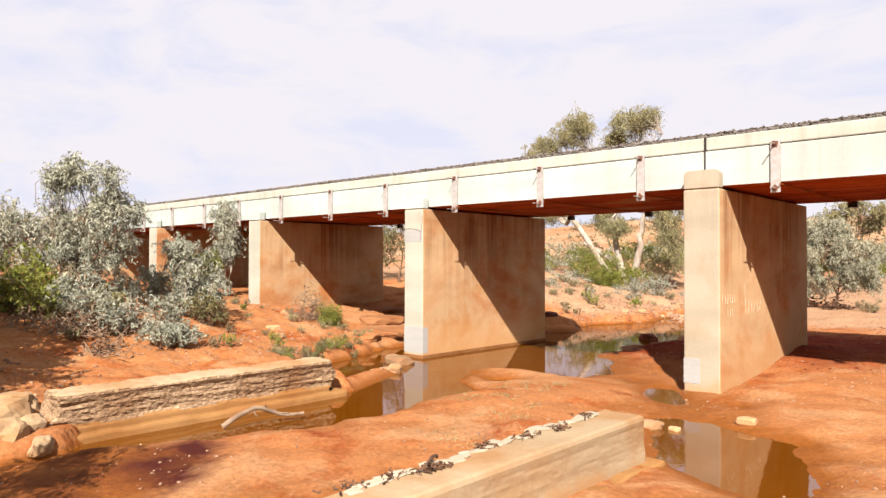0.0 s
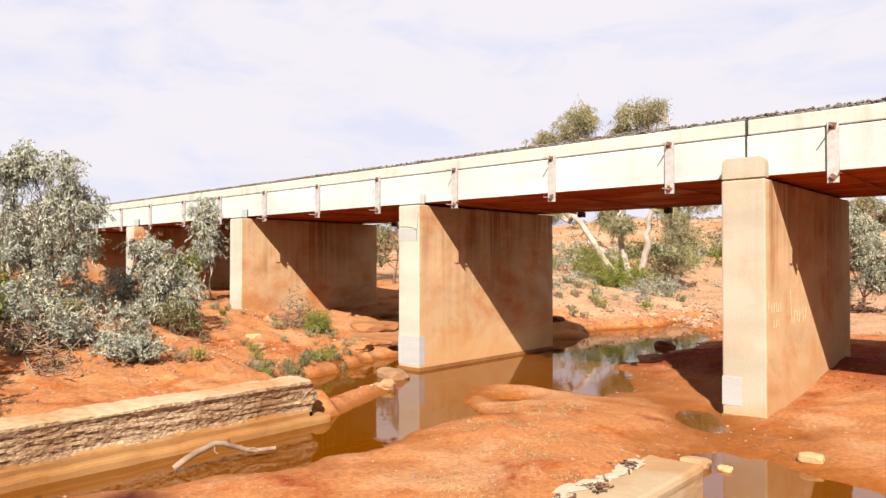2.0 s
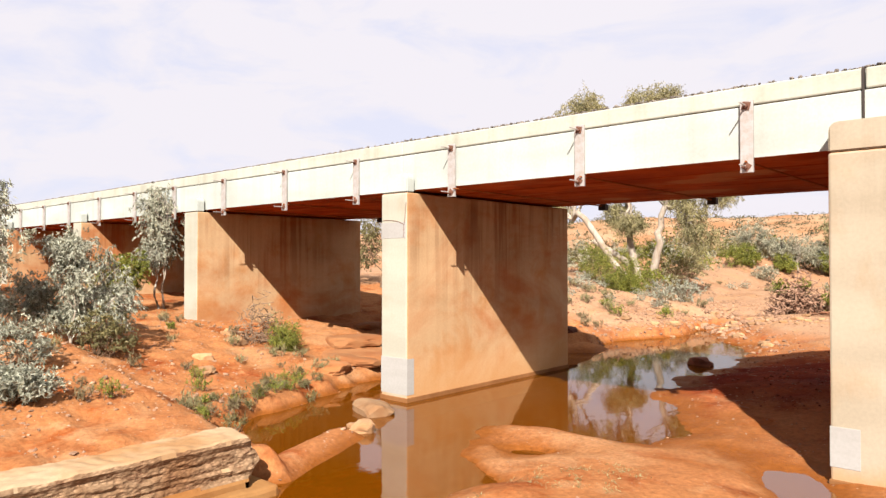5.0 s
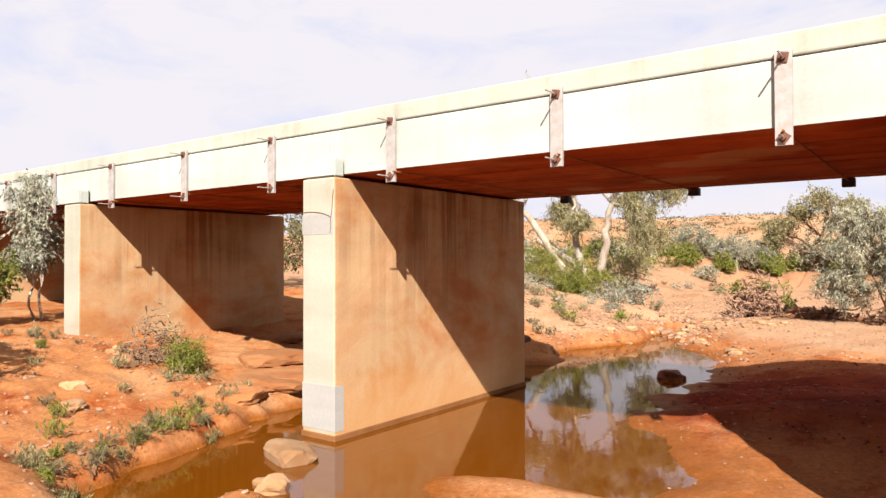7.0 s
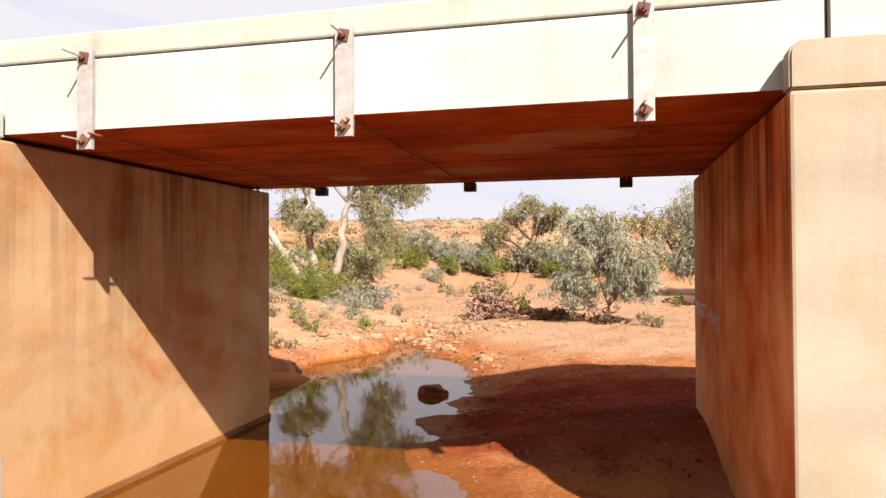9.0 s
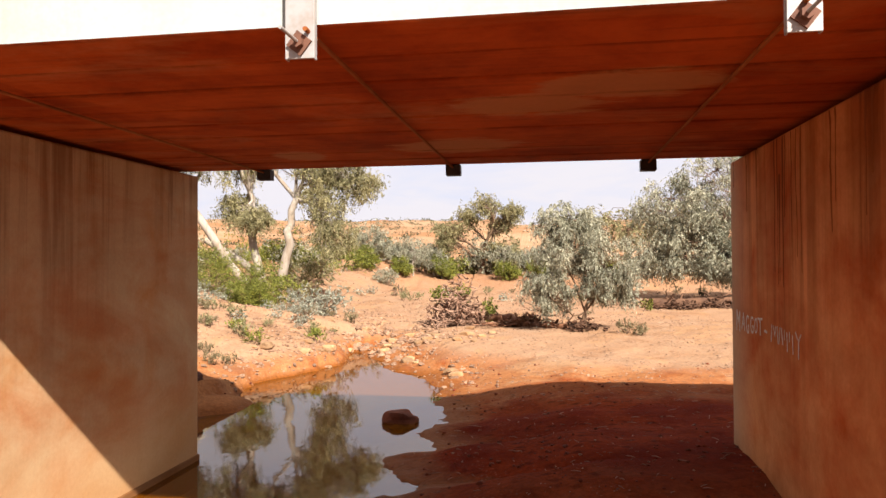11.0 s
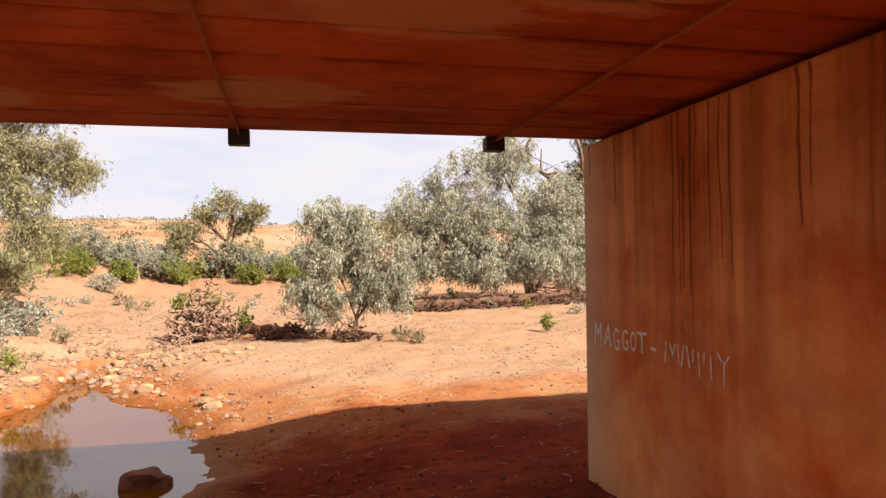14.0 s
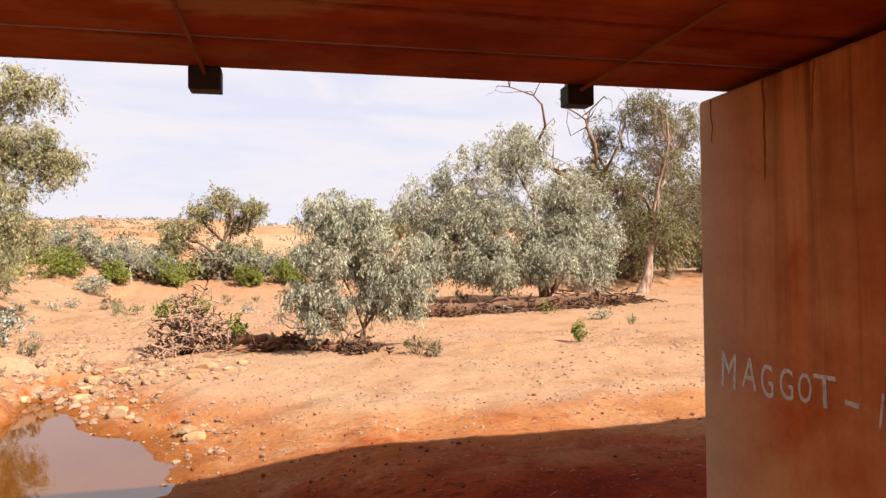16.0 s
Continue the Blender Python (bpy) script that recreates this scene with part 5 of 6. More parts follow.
brush("driftwood_pile", on(-3.3, -6.5), 1.1, 0.8, 0.8, 230, "dead grey brush between the saltbushes", 60, DEADWOOD, 0.012, flat=0.8)
brush("driftwood_pile", on(-3.7, -7.6), 1.2, 0.9, 0.9, 240, "dead grey brush on the bank", 57, DEADWOOD, 0.014, flat=0.7)
brush("driftwood_pile", on(-2.2, -7.6), 0.9, 0.7, 0.5, 150, "dead grey brush on the bank", 58, DEADWOOD, 0.013, flat=0.6)
for i, (x, y) in enumerate(((10.0, 28.2), (12.0, 28.6), (14.2, 29.2), (16.4, 30.0), (18.6, 31.0), (20.6, 32.5))):
    brush("driftwood_pile", on(x, y), 1.7, 0.9, 0.7, 130, "dark flood debris below the big gums", 70 + i, DARKWOOD, 0.035)
log(on(9.4, 28.0, 0.2), on(15.2, 29.3, 0.22), 0.24, 0.17, "long dark fallen trunk on the flat", 76, sag=0.012)
log(on(14.8, 30.2, 0.2), on(20.5, 32.3, 0.2), 0.22, 0.14, "long dark fallen trunk on the flat", 77, sag=0.012)
# pale broken crust and flood litter along the top of the low stub
rng = np.random.default_rng(83)
for i in range(34):
    x, y = 8.70 + rng.normal(0, 0.035), -5.7 - i * 0.125 + rng.normal(0, 0.04)
    o = new("mortar_flake", mesh_of("mortar_flake", rock_bm(300 + i, rng.uniform(0.03, 0.10), rng.uniform(0.06, 0.22), 0.014, 0.6, 2), CRUST))
    o.location = (x, y, 0.722)
    o.rotation_euler = (0, 0, rng.uniform(-0.5, 0.5))
    tagged(o, "pale flaking mortar on the old concrete stub", "mortar", "mortar flakes on the old pier")
for i, (x, y, n) in enumerate(((8.80, -8.85, 60), (8.70, -9.3, 22), (8.66, -7.95, 26), (8.80, -6.7, 34), (8.70, -5.9, 22), (8.74, -7.3, 18), (8.66, -9.75, 20))):
    brush("flood_litter", (x, y, 0.728), 0.11, 0.24, 0.05, n, "small dark sticks caught on the old pier", 80 + i, DARKWOOD, 0.009, "litter", 0.2)
log((8.60, -8.6, 0.745), (8.86, -9.0, 0.76), 0.022, 0.012, "short dark driftwood stick on the old pier", 89, DARKWOOD, 4, 0.06)


# ---- trees past the bridge ----
tree("gum_tree", on(-7.5, 26.2), [(-6.2, 0.5, 6, 1.98, 1.68, 1.04), (-6.3, 0, 8.1, 1.72, 1.44, 1.04), (-4.4, 0, 9.9, 0.9, 0.95, 0.75), (-3.6, 0.3, 10.5, 0.95, 1.0, 0.72), (-6.4, 0.2, 9.4, 0.9, 0.9, 0.5), (-5.8, 0.3, 4.6, 1.3, 1.1, 0.85), (-1.2, 0.2, 7.9, 1.98, 1.56, 1.17), (0.1, 0, 9.9, 1.0, 1.0, 0.8), (1.0, 0.2, 10.1, 1.0, 1.0, 0.7), (-0.9, 0.1, 9.1, 0.7, 0.7, 0.4), (3, 0.3, 7.4, 1.45, 1.44, 0.78),
     (-2.2, -0.3, 6.2, 1.85, 1.44, 1.04), (-0.7, 0.6, 6.9, 1.72, 1.44, 0.91), (0.8, 0.5, 6.6, 1.72, 1.44, 0.91), (2, 0.3, 5.7, 1.32, 1.2, 0.78), (3.4, 0, 5.5, 1.06, 0.96, 0.59), (4.2, 0.1, 4.9, 0.99, 0.96, 0.65), (2.6, -0.2, 3.9, 0.92, 0.84, 1.04), (2.9, -0.3, 2.6, 1.06, 0.96, 0.91), (-4.2, 0.2, 6.6, 1.45, 1.2, 0.78), (-0.6, -0.4, 3.4, 0.92, 0.72, 0.52), (-1.9, 0.8, 3.9, 0.92, 0.84, 0.65), (0.4, 0.5, 8, 1.58, 1.32, 0.78)],
     0.2, "tall white-barked river gum with open grey-green crown", OLIVE_LEAF, WHITE_BARK, 11, clusters=52, per=150, leaf=(0.13, 0.036), spread=0.27, droop=0.8, foot=0.3,
     mains=((-4.6, 0.1, 3.7), (-3.4, 0.4, 2.4), (1.2, 0, 4.2), (-1.2, 0.4, 4.6)))
tree("river_gum", on(6.05, 18.0), [(-0.55, 0, 2.45, 1.15, 1.2, 1.2), (0.6, 0.1, 2.2, 1.15, 1.1, 1.2), (-1.05, 0, 1.25, 1.0, 0.95, 0.75), (-0.5, 0.1, 3.35, 0.75, 0.75, 0.55), (0.7, 0.2, 1.35, 0.8, 0.8, 0.6)],
     0.09, "small leaning river gum with drooping silver-green leaves", GREY_LEAF, BROWN_BARK, 12, clusters=66, per=175, leaf=(0.115, 0.024), spread=0.17, droop=0.9, fork=0.3, trunks=2)
tree("big_gum", on(17.0, 35.0), [(-1.2, 0, 7.7, 2.3, 2.2, 1.7), (-3.2, 0, 6.5, 2.3, 2.1, 1.6), (-5.6, 0, 5.0, 2.3, 2.0, 1.6), (-4.4, 0, 2.4, 2.5, 2.0, 1.5), (-0.4, 0, 4.2, 2.6, 2.2, 1.8), (2.8, 0, 3.6, 1.6, 1.6, 1.7), (-1.8, -0.6, 2.0, 2.2, 1.8, 1.2), (1.6, -0.3, 5.6, 1.5, 1.5, 1.4), (0.2, -1.4, 2.3, 1.9, 1.4, 1.4), (2.6, -0.8, 2.2, 1.5, 1.4, 1.2), (-5.0, -0.5, 3.6, 1.8, 1.5, 1.2), (-3.0, -0.8, 4.2, 1.8, 1.5, 1.3), (-2.6, -0.5, 1.8, 1.7, 1.4, 1.1), (-6.0, 0.2, 2.0, 1.4, 1.2, 1.0), (0.8, -0.8, 3.6, 1.6, 1.4, 1.2)],
     0.19, "spreading river gum with heavy drooping grey-green foliage", GREY_LEAF, PEEL_BARK, 13, clusters=60, per=190, leaf=(0.17, 0.044), spread=0.32, droop=0.9, foot=0.5, mains=((-2.4, 0, 2.6), (-0.4, -0.2, 3.0), (1.5, 0, 2.6)))
tree("dead_topped_gum", on(23.8, 43.5), [(0.5, 0, 8.2, 1.6, 1.5, 1.5), (1.4, 0.5, 10.5, 1.2, 1.2, 1.2)], 0.42, "old gum with bare dead limbs above thin leaves", DULL_LEAF, BROWN_BARK, 14, clusters=40, per=50, leaf=(0.24, 0.06), spread=0.35, fork=0.75,
     bare=((-1.8, 0, 12.4), (1.4, 0.3, 13.2), (-5.2, 0.5, 13.6), (-2.4, 0, 9.8), (3.0, 0, 12.2)))
tree("tall_gum", on(26.8, 42.0), [(1.5, 0, 8.6, 2.2, 2.0, 1.8), (3.2, 0.5, 11.2, 2.0, 1.8, 1.6), (0.2, 0, 11.8, 1.7, 1.7, 1.4), (-1.6, 0, 6.6, 1.5, 1.4, 1.4), (4.2, 0, 6.4, 2.0, 1.8, 1.6), (1.0, 0, 4.5, 1.4, 1.4, 1.2)],
     0.30, "tall gum with peeling brown and white trunk", DULL_LEAF, PEEL_BARK, 15, clusters=80, per=110, leaf=(0.17, 0.045), spread=0.36, fork=0.55)
tree("background_gum", on(33.5, 50.0), [(-3.0, 0, 4.0, 2.6, 2.2, 2.4), (0, 0, 7.5, 2.8, 2.4, 2.2), (3.0, 0, 4.5, 2.6, 2.2, 2.4), (-1.0, 0, 2.5, 2.4, 2.2, 1.6)], 0.4, "shaded olive gum in the tree belt", DULL_LEAF, BROWN_BARK, 16, clusters=60, per=55, leaf=(0.3, 0.09), spread=0.45)
for i, (x, y) in enumerate(((29.5, 48.5), (38.0, 52.0), (26.0, 54.0), (43.0, 47.0))):
    tree("background_gum", on(x, y), [(-2.2, 0, 3.0, 2.4, 2.0, 2.2), (0.4, 0, 6.4, 2.6, 2.2, 2.0), (2.4, 0, 3.2, 2.3, 2.0, 2.2), (0, 0, 1.8, 2.4, 2.0, 1.4)], 0.3, "shaded olive gum in the tree belt", DULL_LEAF, BROWN_BARK, 500 + i, clusters=50, per=60, leaf=(0.28, 0.085), spread=0.45, group="tree belt")
tree("background_gum", on(9.5, 55.0), [(0, 0, 4.2, 2.2, 2.0, 1.5), (2.6, 0, 3.4, 2.0, 1.8, 1.4), (5.6, 0, 3.8, 2.4, 2.0, 1.6)], 0.3, "olive gum in the tree belt", OLIVE_LEAF, BROWN_BARK, 17, clusters=50, per=50, leaf=(0.3, 0.09), spread=0.42)
tree("mid_gum", on(-0.4, 50.5), [(-2.4, 0, 3.7, 1.3, 1.2, 0.6), (-1.0, 0, 4.6, 1.0, 1.0, 0.6), (0.5, 0, 5.5, 1.2, 1.2, 0.7), (2.4, 0, 4.9, 1.0, 1.0, 0.6), (1.6, 0, 2.0, 1.4, 1.4, 0.9), (-2.8, 0, 2.6, 0.8, 0.8, 0.5), (1.4, 0.4, 3.9, 0.9, 0.9, 0.5)],
     0.26, "open umbrella-shaped gum on the far bank", OLIVE_LEAF, BROWN_BARK, 18, clusters=50, per=80, leaf=(0.19, 0.06), spread=0.30, fork=0.4)

for i, (x, y, h) in enumerate(((-5.5, 48.2, 2.9), (-6.6, 49.0, 2.3), (-3.9, 49.4, 2.2), (1.4, 49.3, 2.4), (3.2, 49.6, 1.9))):
    tree("small_gum", on(x, y), [(0, 0, h * 0.78, h * 0.30, h * 0.28, h * 0.22), (-h * 0.22, 0, h * 0.55, h * 0.25, h * 0.22, h * 0.18), (h * 0.25, 0.1, h * 0.58, h * 0.24, h * 0.22, h * 0.18)], 0.07, "small pale-stemmed grey gum on the far bank", GREY_LEAF, WHITE_BARK, 520 + i, clusters=26, per=46, leaf=(0.15, 0.045), spread=0.17, fork=0.5, group="small gums on the far bank")
brush("stump", on(-4.05, 36.7), 0.42, 0.3, 1.3, 70, "broken grey-brown stump on the dry flat", 62, DEADWOOD, 0.03, "stump", 1.4)

# scrub along the far bank
rng = np.random.default_rng(93)
SCRUB = []
for i in range(104):
    x = -34 + i * 0.62 + rng.normal(0, 0.6)
    if 10 < x < 26 and i % 2:
        continue
    y = 48.0 + rng.uniform(0, 5.0) + (3.0 if i % 3 == 0 else 0.0)
    SCRUB.append((x, y, rng.uniform(0.65, 1.5), (GREEN_LEAF, GREY_LEAF, OLIVE_LEAF, OLIVE_LEAF, GREY_LEAF, GREEN_LEAF, OLIVE_LEAF)[i % 7]))
KIND = {"grey_green_leaves": "grey-green", "fresh_green_leaves": "bright green", "olive_leaves": "olive"}
for i, (x, y, r, m) in enumerate(SCRUB):
    bush("shrub", on(x, y), [(0, 0, r * 0.72, r, r * 0.9, r * 0.72), (r * 0.7, 0.2, r * 0.45, r * 0.6, r * 0.6, r * 0.5)], KIND[m.name] + " shrub on the red far bank", m, 300 + i, clusters=22, per=44, leaf=(0.19, 0.06), spread=0.28, group="scrub on the far bank")
for i, (x, y, r) in enumerate(((-3.1, 48.6, 0.95), (1.7, 48.4, 0.8), (-6.4, 47.6, 0.9), (-8.8, 46.6, 1.0), (3.9, 48.9, 0.9))):
    bush("shrub", on(x, y), [(0, 0, r * 0.8, r, r * 0.9, r * 0.8), (r * 0.5, -0.2, r * 0.5, r * 0.7, r * 0.6, r * 0.5)], "dense bright green shrub on the red far bank", GREEN_LEAF, 461 + i, clusters=50, per=100, leaf=(0.12, 0.038), spread=0.23, group="scrub on the far bank")
for i, (x, y, r) in enumerate(((-9.6, 50.5, 1.5), (-4.9, 50.9, 1.35), (0.2, 50.7, 1.6), (5.6, 51.2, 1.3))):
    bush("mallee", on(x, y), [(0, 0, r * 1.25, r, r * 0.9, r * 0.8), (r * 0.7, 0.2, r * 0.8, r * 0.7, r * 0.6, r * 0.6), (-r * 0.7, 0, r * 0.9, r * 0.7, r * 0.6, r * 0.6)], "pale grey mallee scrub on the far bank", GREY_LEAF, 471 + i, clusters=60, per=90, leaf=(0.14, 0.042), spread=0.28, group="grey scrub on the far bank")
# round the white gum
bush("shrub", on(-5.9, 20.8), [(0, 0, 1.1, 0.95, 0.9, 0.95), (-0.6, 0.3, 0.7, 0.7, 0.7, 0.6), (0.4, -0.3, 0.5, 0.7, 0.6, 0.5)], "dense bright green shrub below the white gum", GREEN_LEAF, 331, clusters=90, per=150, leaf=(0.06, 0.019), spread=0.19)
bush("shrub", on(-7.9, 21.5), [(0, 0, 1.0, 1.1, 1.0, 0.9)], "bright green shrub below the white gum", GREEN_LEAF, 332, clusters=100, per=140, leaf=(0.065, 0.02), spread=0.22)
bush("saltbush", on(-3.7, 21.2), [(-0.5, 0, 0.55, 0.8, 0.7, 0.5), (0.6, 0, 0.6, 0.75, 0.7, 0.55)], "silvery saltbush on the far bank", SILVER_LEAF, 333, clusters=60, per=50, leaf=(0.09, 0.03), spread=0.16)
bush("saltbush", on(-3.0, 18.4), [(0, 0, 0.4, 0.5, 0.5, 0.38)], "silvery saltbush on the far bank", SILVER_LEAF, 334, clusters=40, per=40, leaf=(0.08, 0.025), spread=0.13)
bush("saltbush", on(-7.2, 18.4), [(0, 0, 0.35, 1.2, 0.8, 0.32)], "low blue-grey saltbush on the far bank", SILVER_LEAF, 335, clusters=70, per=36, leaf=(0.08, 0.025), spread=0.13)
for i, (x, y, r, m) in enumerate(((-6.2, 27.0, 1.4, OLIVE_LEAF), (-8.5, 30.5, 1.6, GREEN_LEAF), (-6.5, 24.5, 1.0, GREEN_LEAF), (-11, 24, 1.6, GREY_LEAF), (-13.5, 21, 1.7, GREEN_LEAF), (-10.5, 19.5, 1.2, GREEN_LEAF), (-10.0, 35.0, 1.5, GREY_LEAF), (-8.5, 36.0, 1.6, GREEN_LEAF), (-16.5, 24, 1.9, OLIVE_LEAF), (-13, 30, 1.9, OLIVE_LEAF), (-11.5, 38, 1.8, GREEN_LEAF), (-16, 42, 1.9, GREEN_LEAF), (-20, 33, 2.2, OLIVE_LEAF), (-9.8, 40.5, 1.3, GREY_LEAF), (-7.6, 33.0, 1.0, OLIVE_LEAF), (-12, 44, 1.6, GREY_LEAF), (-9.2, 45.5, 1.2, GREEN_LEAF), (-6.6, 43.8, 0.8, GREY_LEAF))):
    bush("shrub", on(x, y), [(0, 0, r * 0.75, r, r * 0.9, r * 0.75)], KIND[m.name] + " shrub behind the white gum", m, 340 + i, clusters=60, per=70, leaf=(0.12, 0.036), spread=0.26, group="scrub behind the gum")
bush("shoots", on(1.6, 20.0, 0.75), [(-0.35, 0, 0.35, 0.3, 0.3, 0.3), (0.45, 0, 0.35, 0.28, 0.3, 0.28)], "fresh green shoots out of the driftwood heap", GREEN_LEAF, 360, clusters=30, per=30, leaf=(0.10, 0.03), spread=0.1, droop=-0.5)
bush("shoots", on(3.0, 19.8, 0.2), [(0, 0, 0.4, 0.3, 0.3, 0.35)], "fresh green shoots beside the driftwood heap", GREEN_LEAF, 361, clusters=30, per=30, leaf=(0.10, 0.03), spread=0.1, droop=-0.5)
bush("small_shrub", on(11.4, 17.3), [(0.05, 0, 0.25, 0.27, 0.25, 0.24)], "small round green shrub on the sand", GREEN_LEAF, 362, clusters=40, per=34, leaf=(0.07, 0.022), spread=0.08)
for i, (x, y, r, m) in enumerate(((-2.6, 13.6, 0.28, GREEN_LEAF), (-1.6, 15.6, 0.32, GREEN_LEAF), (-2.2, 16.8, 0.3, OLIVE_LEAF), (-3.6, 14.6, 0.24, GREEN_LEAF), (-4.4, 16.2, 0.3, OLIVE_LEAF), (7.2, 17.0, 0.34, DRY_LEAF), (7.6, 16.8, 0.22, DRY_LEAF), (9.0, 26.5, 0.4, GREEN_LEAF), (14.5, 27.5, 0.4, GREEN_LEAF), (-3.9, 37.5, 0.5, DRY_LEAF), (-2.2, 33.5, 0.4, OLIVE_LEAF), (-0.8, 41, 0.5, GREEN_LEAF))):
    bush("weed", on(x, y), [(0, 0, r * 0.6, r, r, r * 0.6)], ("dry straw-coloured" if m is DRY_LEAF else "low green") + " weed on the creek bed", m, 370 + i, clusters=26, per=26, leaf=(0.09, 0.02), spread=0.09, droop=-0.6, group="weeds on the creek bed")

# tufts over the far bank and the flats
protos = [bush("tuft", on(-3.3, 12.4), [(0, 0, 0.10, 0.16, 0.16, 0.10)], "dry grass tuft on stony ground", DRY_LEAF, 480, clusters=16, per=22, leaf=(0.10, 0.010), spread=0.05, droop=-0.9, category="grass tuft", group="tufts on the flats"),
          bush("tuft", on(-4.6, 13.4), [(0, 0, 0.12, 0.20, 0.18, 0.12)], "green grass tuft on stony ground", OLIVE_LEAF, 481, clusters=18, per=22, leaf=(0.10, 0.012), spread=0.06, droop=-0.8, category="grass tuft", group="tufts on the flats"),
          bush("tuft", on(-5.4, 15.0), [(0, 0, 0.14, 0.24, 0.2, 0.14)], "grey saltbush tuft on stony ground", SILVER_LEAF, 482, clusters=20, per=24, leaf=(0.06, 0.02), spread=0.07, category="grass tuft", group="tufts on the flats")]
rng = np.random.default_rng(95)
for i in range(110):
    x, y = (rng.uniform(-9.5, -1.6), rng.uniform(11.0, 24.0)) if i < 70 else (rng.uniform(-9, 16), rng.uniform(22, 46))
    if z_at(x, y) < 0.12:
        continue
    copy_thing(protos[i % 3], Matrix.Translation(on(x, y)) @ Matrix.Rotation(i * 1.7, 4, "Z") @ Matrix.Scale(float(rng.uniform(0.7, 1.7)), 4))
for i in range(46):
    x, y = rng.uniform(-9.0, -0.9), rng.uniform(-8.0, 1.5)
    if z_at(x, y) < 0.1 or (x > -8.6 and x < -7.8 and y > -0.3):
        continue
    copy_thing(protos[i % 2], Matrix.Translation(on(x, y)) @ Matrix.Rotation(i * 1.7, 4, "Z") @ Matrix.Scale(float(rng.uniform(0.5, 1.1)), 4))

# ---- left bank ----
tree("mallee", on(-6.0, -6.7), [(-0.13, -0.12, 3.85, 0.40, 0.40, 0.42), (-0.5, -0.47, 3.6, 0.36, 0.34, 0.36), (0.4, 0.38, 3.4, 0.62, 0.6, 0.55), (0.73, 0.68, 2.7, 0.55, 0.55, 0.5), (-0.1, -0.1, 2.7, 0.75, 0.7, 0.62), (-0.2, -0.2, 1.75, 0.65, 0.6, 0.4), (0.58, 0.54, 1.9, 0.5, 0.5, 0.4)],
     0.09, "bushy grey-leaved mallee gum on the red bank", SILVER_LEAF, BROWN_BARK, 401, clusters=30, per=130, leaf=(0.11, 0.026), spread=0.16, droop=0.7, fork=0.25, trunks=3, foot=0.2)
tree("mallee", on(-5.9, -3.9), [(0.1, 0.1, 1.5, 0.95, 0.9, 0.55), (-0.8, -0.75, 1.1, 0.65, 0.6, 0.42), (0.55, 0.5, 0.95, 0.7, 0.65, 0.45), (-0.1, -0.05, 2.1, 0.5, 0.5, 0.32), (-0.2, -0.2, 0.8, 0.7, 0.6, 0.4)],
     0.06, "low leaning grey-leaved mallee gum on the red bank", SILVER_LEAF, WHITE_BARK, 402, clusters=32, per=130, leaf=(0.11, 0.025), spread=0.15, droop=0.7, fork=0.3, trunks=2, foot=0.2)
tree("slender_gum", on(-10.5, 0.05), [(-0.05, 0, 3.25, 0.58, 0.55, 0.6), (0.05, 0, 2.5, 0.85, 0.7, 0.6), (-0.05, 0, 1.75, 0.75, 0.62, 0.45)],
     0.05, "slender pale-stemmed young gum beside the bridge", SILVER_LEAF, WHITE_BARK, 403, clusters=38, per=95, leaf=(0.12, 0.028), spread=0.16, droop=0.8, fork=0.4, trunks=2, foot=0.12)
# trees out of view, added so that their shadows darken the left bank
for x, y, h, s in ((-1.2, -11.7, 0.0, 406), (-3.2, -11.3, 0.1, 407), (-5.6, -10.7, -0.2, 408), (0.7, -12.5, -0.2, 409)):
    tree("mallee", on(x, y), [(0, 0, 3.1 + h, 1.3, 1.2, 0.8), (0.8, -0.3, 2.2, 1.1, 1.0, 0.8), (-0.8, 0.1, 2.1, 1.1, 1.0, 0.8), (0.1, 0.2, 1.4, 1.1, 0.9, 0.7)], 0.09, "unseen grey-leaved mallee gum added to shade the bank", SILVER_LEAF, BROWN_BARK, s, clusters=50, per=70, leaf=(0.17, 0.06), spread=0.22, trunks=2, group="mallees on the near bank")
# out-of-view tree, added to cast shade over the dark spot
tree("mallee", on(5.5, -13.15), [(0, 0, 2.5, 0.75, 0.7, 0.5), (0.4, -0.5, 1.8, 0.6, 0.6, 0.5), (-0.4, -0.6, 1.9, 0.6, 0.6, 0.5)], 0.06, "unseen grey-leaved mallee gum added to shade the near mud", SILVER_LEAF, BROWN_BARK, 415, clusters=40, per=110, leaf=(0.11, 0.028), spread=0.17, trunks=2)
tree("mallee", on(-9.8, -7.3), [(0.15, 0.1, 2.3, 0.6, 0.6, 0.5), (-0.8, -0.3, 1.7, 0.7, 0.6, 0.6), (0.5, 0.4, 1.5, 0.6, 0.6, 0.5)], 0.08, "grey-leaved mallee gum at the bank's back", SILVER_LEAF, BROWN_BARK, 404, clusters=36, per=70, leaf=(0.13, 0.036), spread=0.18, trunks=2)
tree("mallee", on(-13.5, -4.5), [(0, 0, 2.2, 1.3, 1.2, 0.9), (1.2, 0.2, 1.4, 1.1, 1.0, 0.8), (-1.3, 0.2, 1.8, 1.1, 1.0, 0.8)], 0.09, "grey-leaved mallee gum at the bank's back", GREY_LEAF, BROWN_BARK, 405, clusters=60, per=50, leaf=(0.16, 0.045), spread=0.2, trunks=2)
